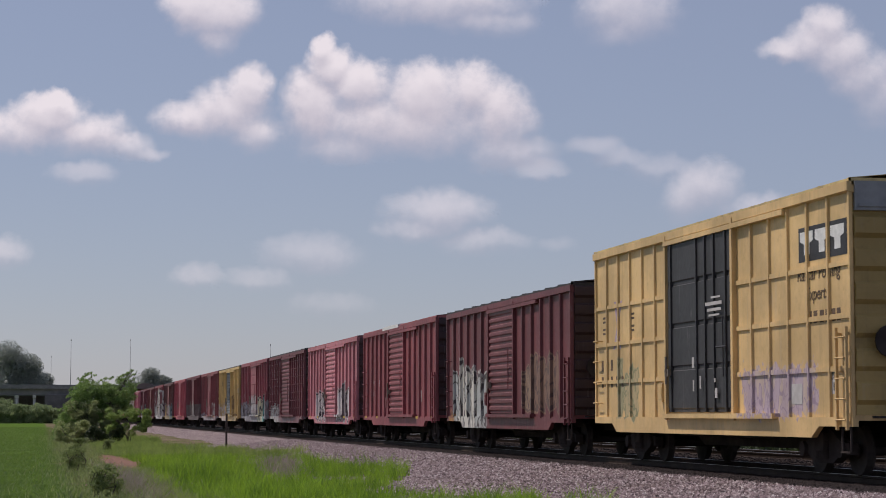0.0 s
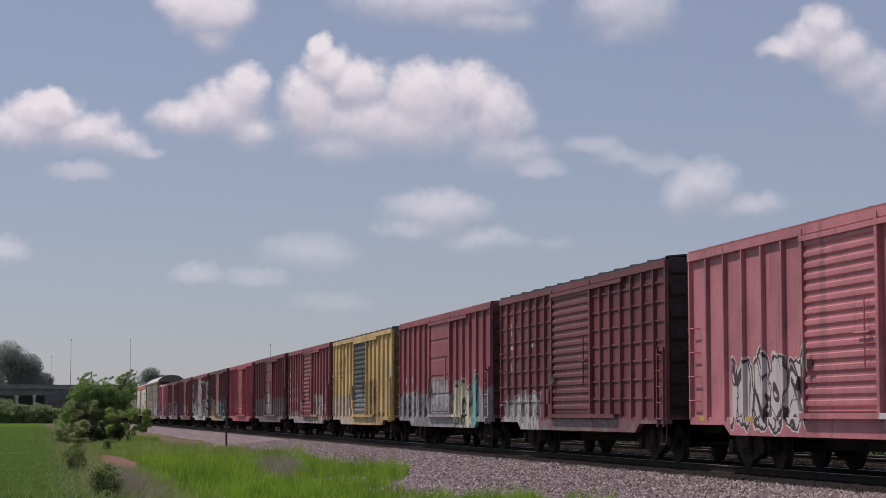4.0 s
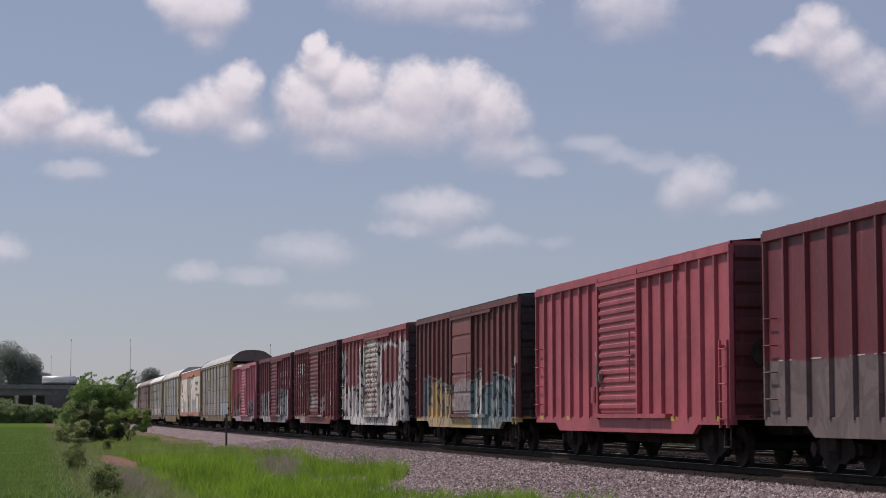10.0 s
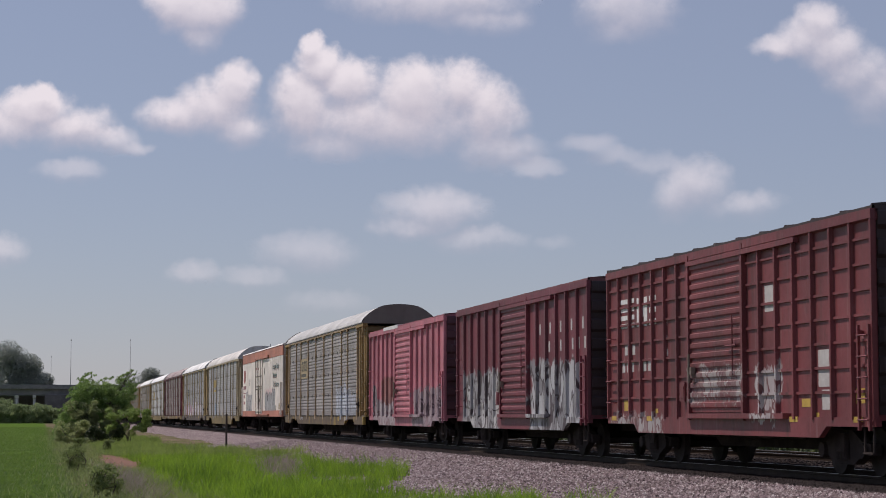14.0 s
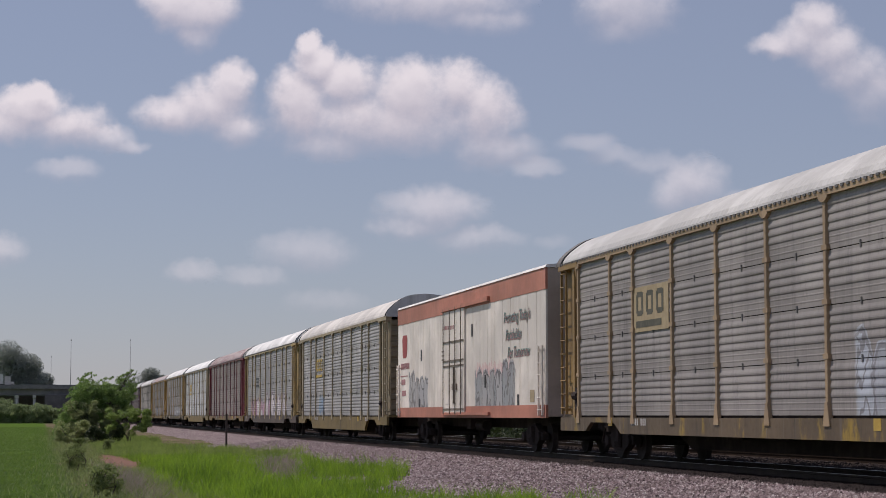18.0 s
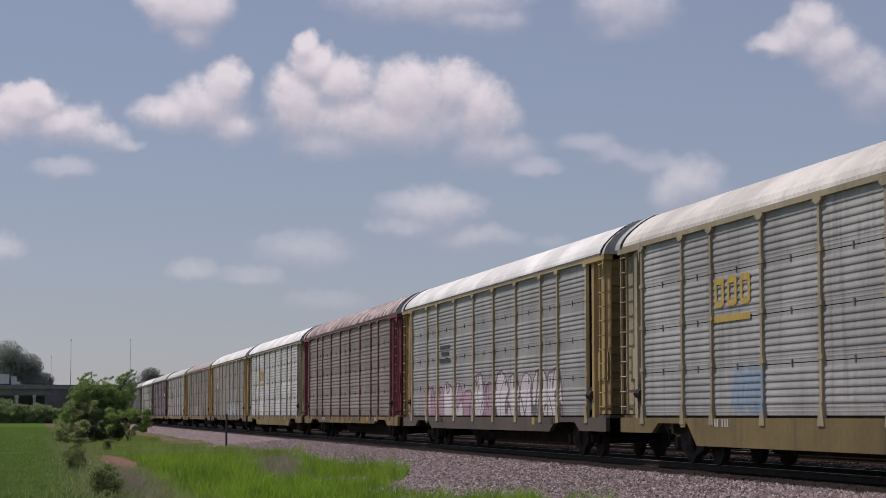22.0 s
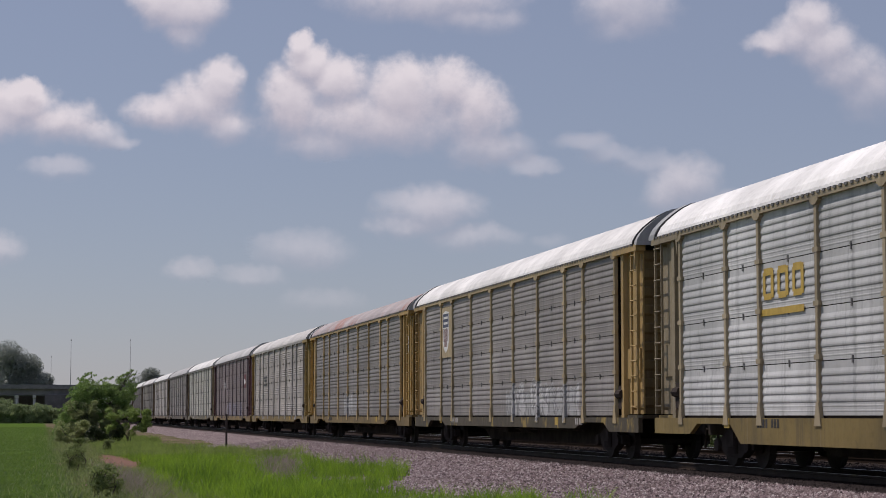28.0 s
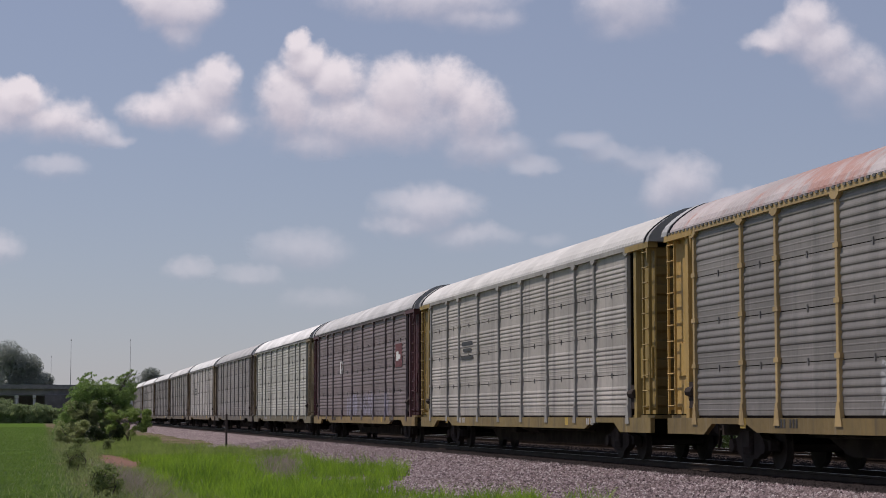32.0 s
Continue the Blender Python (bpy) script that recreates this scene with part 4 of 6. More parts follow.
def autorack(spec):
    L, E, P = spec["L"], 4.93, spec.get("P", 5.84)
    half = L / 2
    root = tagged(new("autorack"), spec["label"], "autorack", group="freight train")
    sd = spec["seed"]
    panelm = paint("rack_panel", scaled(spec["col"], 1.18), root, spec.get("wear", (0.12, 0.115, 0.11)), spec.get("dirt", 0.75), rough=0.55, vary=spec.get("vary", 0.3), low=spec.get("low"), graffiti=spec.get("graf", ()), seed=sd)
    postm = paint("rack_post", spec["post"], root, (0.08, 0.06, 0.04), 0.5, seed=sd + 1, graffiti=spec.get("graf", ()) if spec.get("tagged_posts", True) else ())
    roofm = paint("rack_roof", spec["roof"], root, spec.get("roof_wear", (0.30, 0.27, 0.25)), spec.get("roof_dirt", 0.3), seed=sd + 2, rough=0.5, patches=spec.get("roof_patch"))
    deckm = paint("flatcar_sill", spec["sill"], root, (0.05, 0.04, 0.03), 0.85, seed=sd + 3, patches=spec.get("sill_patch"), graffiti=spec.get("sill_graf", ()))
    endm = paint("rack_end", spec.get("end", spec["post"]), root, (0.06, 0.045, 0.03), 0.6, seed=sd + 4)
    # door colour halved to hold the shade between the cars
    doorm = paint("shaded_end_door", scaled(spec.get("end", spec["post"]), 0.5), root, (0.03, 0.025, 0.02), 0.6, seed=sd + 5)
    total = sum(BAYS)
    rows, z0 = 4, 1.02
    waves, flat, head = spec.get("waves", (4, 0.32, 0.02))
    rh = (E - 0.06 - z0) / rows
    for s, turn in ((-1, 0), (1, 180)):
        at = pose(0, 0, 0, 0, 0, turn)
        y = -total / 2
        for w in (BAYS if s > 0 else BAYS[::-1]):
            for r in range(rows):
                me = kept(("panel", w, waves, flat, head), lambda: waved(rh - 0.018, w - 0.12, waves, 0.0165, flat, head).mesh("panel"))
                part("panel", me, panelm, root, at=at @ Matrix.Translation((-1.50, y + 0.06, z0 + 0.03 + r * rh)))
                if s < 0 and r:
                    part("hinge", kept("hinge", lambda: Shape().box(-0.03, 0.02, -0.022, 0.022, -0.07, 0.06).mesh("hinge")), M_HINGE, root, at=(-1.49, y + w / 2, z0 + 0.025 + r * rh))
            y += w
        y = -total / 2
        post = kept("rackpost", lambda: Shape().prism([(-1.48, -0.08), (-1.56, -0.055), (-1.56, 0.055), (-1.48, 0.08)], 0.98, E, "z").box(-1.57, -1.5, -0.12, 0.12, 2.03, 2.12).box(-1.57, -1.5, -0.12, 0.12, 2.98, 3.07).box(-1.57, -1.5, -0.12, 0.12, 3.93, 4.02).prism([(-0.15, 0.86), (0.15, 0.86), (0.055, 1.28), (-0.055, 1.28)], -1.575, -1.50, "x").prism([(-0.07, E - 0.16), (0.07, E - 0.16), (0.2, E - 0.09), (0.2, E - 0.02), (-0.2, E - 0.02), (-0.2, E - 0.09)], -1.585, -1.50, "x").mesh("post"))
        for i in range(len(BAYS) + 1):
            part("post", post, postm, root, at=at @ Matrix.Translation((0, y, 0)))
            if i < len(BAYS):
                y += (BAYS if s > 0 else BAYS[::-1])[i]
        part("backing", kept("backing", lambda: Shape().box(-1.46, -1.42, -total / 2, total / 2, 1.0, E).mesh("backing")), M_IRON, root, at=at)
        part("top_rail", kept(("toprail", L), lambda: Shape().box(-1.58, -1.44, -half + 0.10, half - 0.10, E - 0.05, E + 0.06).mesh("top_rail")), postm, root, at=at)
        belly = spec.get("belly", 0.72)
        part("side_sill", kept(("rsill", L, belly), lambda: Shape().prism([(-half, 1.0), (-half, 0.66), (-half + 2.4, 0.66), (-half + 2.9, 0.88), (-half + 4.9, 0.88), (-half + 5.5, belly), (half - 5.5, belly), (half - 4.9, 0.88), (half - 2.9, 0.88), (half - 2.4, 0.66), (half, 0.66), (half, 1.0)], -1.55, -1.45, "x").mesh("side_sill")), deckm, root, at=at)
        # recessed end bays with their ladders
        for e in (-1, 1):
            y0, y1 = sorted((e * (total / 2 + 0.08), e * (half - 0.06)))
            me = kept(("endsheet", round(y1 - y0, 2)), lambda: Shape().box(-1.40, -1.36, 0, y1 - y0, 1.08, E).box(-1.42, -1.36, 0.25, 0.30, 1.08, E).box(-1.44, -1.36, 0.12, y1 - y0 - 0.3, 1.9, 2.6).mesh("end_sheet"))
            part("end_sheet", me, endm, root, at=at @ Matrix.Translation((0, y0, 0)))
            me = kept("rackladder", lambda: ladder_mesh(E - 1.1, 11, 0.44))
            part("ladder", me, endm, root, at=at @ Matrix.Translation((-1.50, e * (half - 0.30), 1.08)))
            part("corner_post", kept("cornerpost", lambda: Shape().prism([(-1.52, -0.1), (-1.52, 0.1), (-1.40, 0.13), (-1.40, -0.13)], 1.0, E, "z").mesh("corner_post")), endm, root, at=at @ Matrix.Translation((0, e * (total / 2 + 0.55), 0)))
            part("top_bracket", kept(("tbr", round(y1 - y0, 2)), lambda: Shape().box(-1.59, -1.36, -0.1, y1 - y0 + 0.1, E - 0.10, E + 0.03).prism([(0.0, E - 0.45), (0.12, E - 0.10), (0.0, E - 0.10)], -1.58, -1.5, "x").mesh("top_bracket")), endm, root, at=at @ Matrix.Translation((0, y0, 0)))
            part("winch", kept("winch", lambda: Shape().tube((-1.50, -0.2, 1.55), (-1.50, 0.2, 1.55), 0.11).box(-1.52, -1.40, -0.14, 0.14, 1.2, 1.75).mesh("winch")), M_IRON, root, at=at @ Matrix.Translation((0, e * (total / 2 + 0.32), 0)))
        teeth = kept(("teeth", L), lambda: comb(L, half, E))
        if spec["k"] not in (17, 23):
            tagged(part("roof_edge", teeth, M_HINGE, root, at=at), "row of dark rib ends along the roof edge", kind="stuff")
    # arched roof with fine cross ribs
    def roof():
        arc = roof_arc(E, P)
        rows, k = [], 110
        for i in range(k * 2 + 1):
            y = -half + 0.25 + (L - 0.5) * i / (2 * k)
            up = 0.013 if i % 2 else 0.0
            rows.append([(x * (1 + up * 0.6), y, z + up * (z > E + 0.1)) for x, z in arc])
        return Shape().sheet(rows).mesh("roof")
    part("roof", kept(("rroof", L, P), roof), roofm, root, spec.get("roof_label", ""))
    def hood(k, y0, y1, slope):
        arc = [(k * x, E + 0.02 + k * (z - E - 0.02)) for x, z in roof_arc(E, P)]
        low = [(x * (1 - slope), E + 0.02 + (z - E - 0.02) * (1 - slope)) for x, z in arc]
        return Shape().sheet([[(x, y0, z) for x, z in arc], [(x, y1, z) for x, z in low]]).prism(low, y1 - 0.02, y1).prism(arc, y0, y0 + 0.02).mesh("end_hood")
    for e in (-1, 1):
        cap = part("end_hood", kept(("hood", P), lambda: hood(1.0, -0.05, 0.40, -0.035)), endm2(root, spec, sd), root, at=pose(0, e * (half - 0.24), 0, 0, 0, 0 if e > 0 else 180))
        part("seal", kept(("seal", P), lambda: hood(1.03, -0.03, 0.04, 0.0)), M_BLACK, cap, "black rubber seal")
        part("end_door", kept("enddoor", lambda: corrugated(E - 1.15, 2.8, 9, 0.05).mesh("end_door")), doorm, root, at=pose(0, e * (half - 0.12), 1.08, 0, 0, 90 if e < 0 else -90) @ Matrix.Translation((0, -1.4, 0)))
    part("deck", kept(("rdeck", L), lambda: Shape().box(-1.45, 1.45, -half, half, 0.98, 1.06).mesh("deck")), deckm, root)
    part("centre_sill", kept(("csill", L), lambda: Shape().prism([(-half, 0.98), (-half, 0.62), (-half + 6.0, 0.62), (-half + 7.0, 0.28), (half - 7.0, 0.28), (half - 6.0, 0.62), (half, 0.62), (half, 0.98)], -0.3, 0.3, "x").mesh("centre_sill")), M_IRON, root)
    part("brake_rigging", kept("rigging", lambda: Shape().tube((-0.8, -6.5, 0.66), (-0.8, 6.5, 0.66), 0.03).tube((-0.7, -0.6, 0.7), (-0.7, 0.6, 0.7), 0.16, n=12).box(-1.0, -0.5, 1.4, 2.3, 0.55, 0.9).mesh("brake_rigging")), M_IRON, root)
    for y in (-half + 3.9, half - 3.9):
        add_truck(root, y)
    add_couplers(root, half, spec["reach"])
    return root


def endm2(root, spec, sd):
    return paint("rack_hood", spec.get("hood", (0.36, 0.36, 0.36)), root, (0.1, 0.09, 0.08), 0.4, seed=sd + 6)


def reefer(spec):
    """A smooth-sided insulated car with a plug door."""
    L, H = spec["L"], 5.10
    half = L / 2
    root = tagged(new("refrigerator_car"), spec["label"], "refrigerator car", group="freight train")
    white = paint("reefer_side", (0.83, 0.765, 0.685), root, (0.50, 0.40, 0.30), 0.45, seed=3, graffiti=((-half + 3.7, -half + 8.8, 2.15, 2.62, (0.60, 0.36, 0.36), (0.66, 0.46, 0.44), (0.74, 0.60, 0.55), -0.4), (-half + 3.6, -half + 9.0, 1.05, 2.45, (0.27, 0.29, 0.31), (0.36, 0.36, 0.37), (0.08, 0.08, 0.09), 0.7), (half - 6.0, half - 2.3, 1.0, 2.45, (0.42, 0.42, 0.43), (0.36, 0.36, 0.38), (0.10, 0.10, 0.11), 0.7)), rough=0.4)
    orange = paint("reefer_band", (0.47, 0.19, 0.13), root, (0.28, 0.16, 0.11), 0.4, seed=5)
    roofm = paint("reefer_roof", (0.74, 0.72, 0.69), root, (0.25, 0.22, 0.2), 0.4, seed=6)
    endm = paint("reefer_end", (0.46, 0.38, 0.32), root, (0.2, 0.15, 0.12), 0.5, seed=7)
    part("body", Shape().box(-1.47, 1.47, -half + 0.04, half - 0.04, 1.02, H - 0.03).mesh("body"), white, root)
    dw, dy = 3.4, 0.7
    for s, turn in ((-1, 0), (1, 180)):
        at = pose(0, 0, 0, 0, 0, turn)
        n = 22
        for i in range(n):
            y0 = -half + L * i / n
            w = L / n
            me = kept("reefersheet", lambda: Shape().prism([(0.03, 0.01), (-0.02, 0.018), (-0.028, w / 2), (-0.02, w - 0.018), (0.03, w - 0.01)], 1.34, H - 0.62, "z").mesh("panel"))
            part("panel", me, white, root, at=at @ Matrix.Translation((-1.50, y0, 0)))
        part("top_band", Shape().prism([(-1.535, H - 0.62), (-1.47, H - 0.62), (-1.47, H - 0.02), (-1.535, H - 0.02)], -half, half).mesh("top_band"), orange, root, "faded orange band", at=at)
        part("side_sill", Shape().prism([(-half, 1.34), (-half, 0.98), (half, 0.98), (half, 1.34)], -1.535, -1.46, "x").mesh("side_sill"), orange, root, "faded orange sill", at=at)
        lo = dy - dw / 2 if s < 0 else -dy - dw / 2
        door = part("door", Shape().box(-0.05, 0.03, 0, dw, 0, H - 1.72).mesh("door"), white, root, at=at @ Matrix.Translation((-1.535, lo, 1.14)))
        for z in (0.12, 1.55, 1.72, 2.35):
            part("cross_bar", kept("crossbar", lambda: Shape().box(-0.075, -0.05, 0.06, 3.34, -0.025, 0.025).mesh("cross_bar")), M_ROD, door, at=(0, 0, z))
        for y in (0.25, 1.25, 2.35):
            part("lower_panel", kept("lowpanel", lambda: Shape().prism([(-0.05, 0.0), (-0.072, 0.03), (-0.072, 0.57), (-0.05, 0.6)], 0.3, 1.4, "z").mesh("lower_panel")), white, door, at=(0, y, 0))
        for y in (0.3, 1.2, 2.1, 3.15):
            part("lock_rod", kept("lockrod", lambda: Shape().tube((-0.10, 0, -0.05), (-0.10, 0, H - 1.62), 0.017).mesh("lock_rod")), M_ROD, door, at=(0, y, 0))
        part("lock_gear", Shape().box(-0.09, -0.04, 1.05, 1.75, 0.75, 0.95).tube((-0.10, 1.4, 0.3), (-0.10, 1.4, 1.5), 0.03).mesh("lock_gear"), M_ROD, door)
        part("door_track", Shape().box(-1.64, -1.5, lo - 3.6 if s < 0 else lo - 0.2, lo + dw + (0.2 if s < 0 else 3.6), H - 0.56, H - 0.42).mesh("door_track"), orange, root, at=at)
        part("lower_track", Shape().box(-1.62, -1.5, lo - 3.6 if s < 0 else lo - 0.2, lo + dw + (0.2 if s < 0 else 3.6), 1.06, 1.15).mesh("lower_track"), orange, root, at=at)
        part("ladder", kept("ladder_reefer", lambda: ladder_mesh(1.9, 6)), white, root, at=at @ Matrix.Translation((-1.56, -half + 0.4, 1.05)))
        part("ladder", KEPT["ladder_reefer"], white, root, at=at @ Matrix.Translation((-1.56, half - 0.4, 1.05)))
    part("roof", Shape().prism([(-1.56, H - 0.03), (1.56, H - 0.03), (1.5, H + 0.05), (0.8, H + 0.11), (0, H + 0.14), (-0.8, H + 0.11), (-1.5, H + 0.05)], -half - 0.03, half + 0.03).mesh("roof"), roofm, root)
    for turn in (90, -90):
        part("end_wall", Shape().box(-0.02, 0.04, 0, 2.94, 0, H - 1.1).box(-0.03, 0.04, 0, 2.94, H - 1.75, H - 1.3).mesh("end_wall"), endm, root, at=pose(0, 0, 0, 0, 0, turn) @ Matrix.Translation((-half + 0.02, -1.47, 1.04)))
    for i, line in enumerate(("Protecting Today's", "Perishables", "For Tomorrow")):
        lettering(root, line, -half + 5.0 - 0.25 * i, 3.76 - 0.52 * i, 0.43, M_TEXTRED, -1.537, "faded red slogan lettering")
        lettering(root, line, -half + 4.94 - 0.25 * i, 3.79 - 0.52 * i, 0.43, M_TEAL, -1.542, "dark green slogan lettering over red")
    part("emblem", Shape().prism([(half - 1.98, 3.92), (half - 1.85, 4.05), (half - 1.1, 4.05), (half - 0.97, 3.92), (half - 1.05, 3.35), (half - 1.2, 3.2), (half - 1.75, 3.2), (half - 1.9, 3.35)], -1.536, -1.531, "x").mesh("emblem"), M_RED, root, "red shield-shaped emblem")
    bars(root, [(half - 2.4 + 0.2 * i, half - 2.26 + 0.2 * i, 2.78, 3.0) for i in range(9)], M_TEXTRED, -1.534)
    bars(root, [(y, y + 0.22, z, z + 0.4) for y, z in ((-half + 9.3, 3.55), (-half + 3.1, 1.25), (half - 4.6, 1.25), (half - 4.9, 3.0), (-half + 7.4, 1.9))], M_BLACK, -1.534)
    bars(root, ((-half + 1.3, -half + 1.8, 1.42, 1.76),), M_TAN, -1.534)
    bars(root, ((half - 1.6, half - 0.8, 2.2, 2.4), (half - 1.7, half - 0.9, 1.78, 1.98), (half - 2.1, half - 0.6, 2.5, 2.54)), M_TEXTRED, -1.534)
    bars(root, [(1.45 + 0.22 * i, 1.58 + 0.22 * i, 3.92, 4.05) for i in range(5)] + [(0.6 + 0.22 * i, 0.73 + 0.22 * i, 3.9, 4.03) for i in range(3)], M_TEXTRED, -1.592)
    bars(root, [(2.2, 2.6, 2.9 + 0.14 * i, 2.95 + 0.14 * i) for i in range(3)], M_ROD, -1.592)
    part("centre_sill", kept(("csill", L), lambda: Shape().box(-0.3, 0.3, -half, half, 0.66, 1.02).mesh("centre_sill")), M_IRON, root)
    part("brake_cylinder", Shape().tube((-0.7, -0.5, 0.72), (-0.7, 0.6, 0.72), 0.17, n=12).box(-0.95, -0.45, 0.9, 1.5, 0.6, 0.9).mesh("brake_cylinder"), M_IRON, root)
    for y in (-half + 3.2, half - 3.2):
        add_truck(root, y)
    add_couplers(root, half, spec["reach"])
    return root


# ---- the train, from the car that leaves first to the last in sight ----
# places along the line at 16 s, in metres from the camera's foot: end of one car, start of the next
COUPLINGS = [(-212.45, -210.92), (-195.08, -192.91), (-176.92, -175.10), (-159.25, -157.56), (-141.47, -139.93), (-123.93, -122.65), (-106.91, -105.33), (-89.44, -88.25), (-72.40, -70.64), (-54.89, -53.08), (-37.28, -35.24), (-19.46, -17.47), (-1.41, 0.35), (15.99, 17.70), (33.68, 35.75), (51.43, 53.03), (80.41, 82.02), (104.81, 107.19), (134.54, 135.78), (163.15, 164.39), (191.79, 193.03), (220.58, 221.82), (249.43, 250.67), (278.23, 279.47), (306.85, 308.09), (335.47, 336.71), (364.09, 365.33), (392.71, 393.95), (421.33, 422.57), (449.95, 451.19), (478.57, 479.81), (507.19, 508.43), (535.81, 537.05)]
V, A, J = 14.998, -0.0211, -0.000614


def travelled(t):
    u = t - 16
    return V * u + A * u * u / 2 + J * u ** 3 / 6


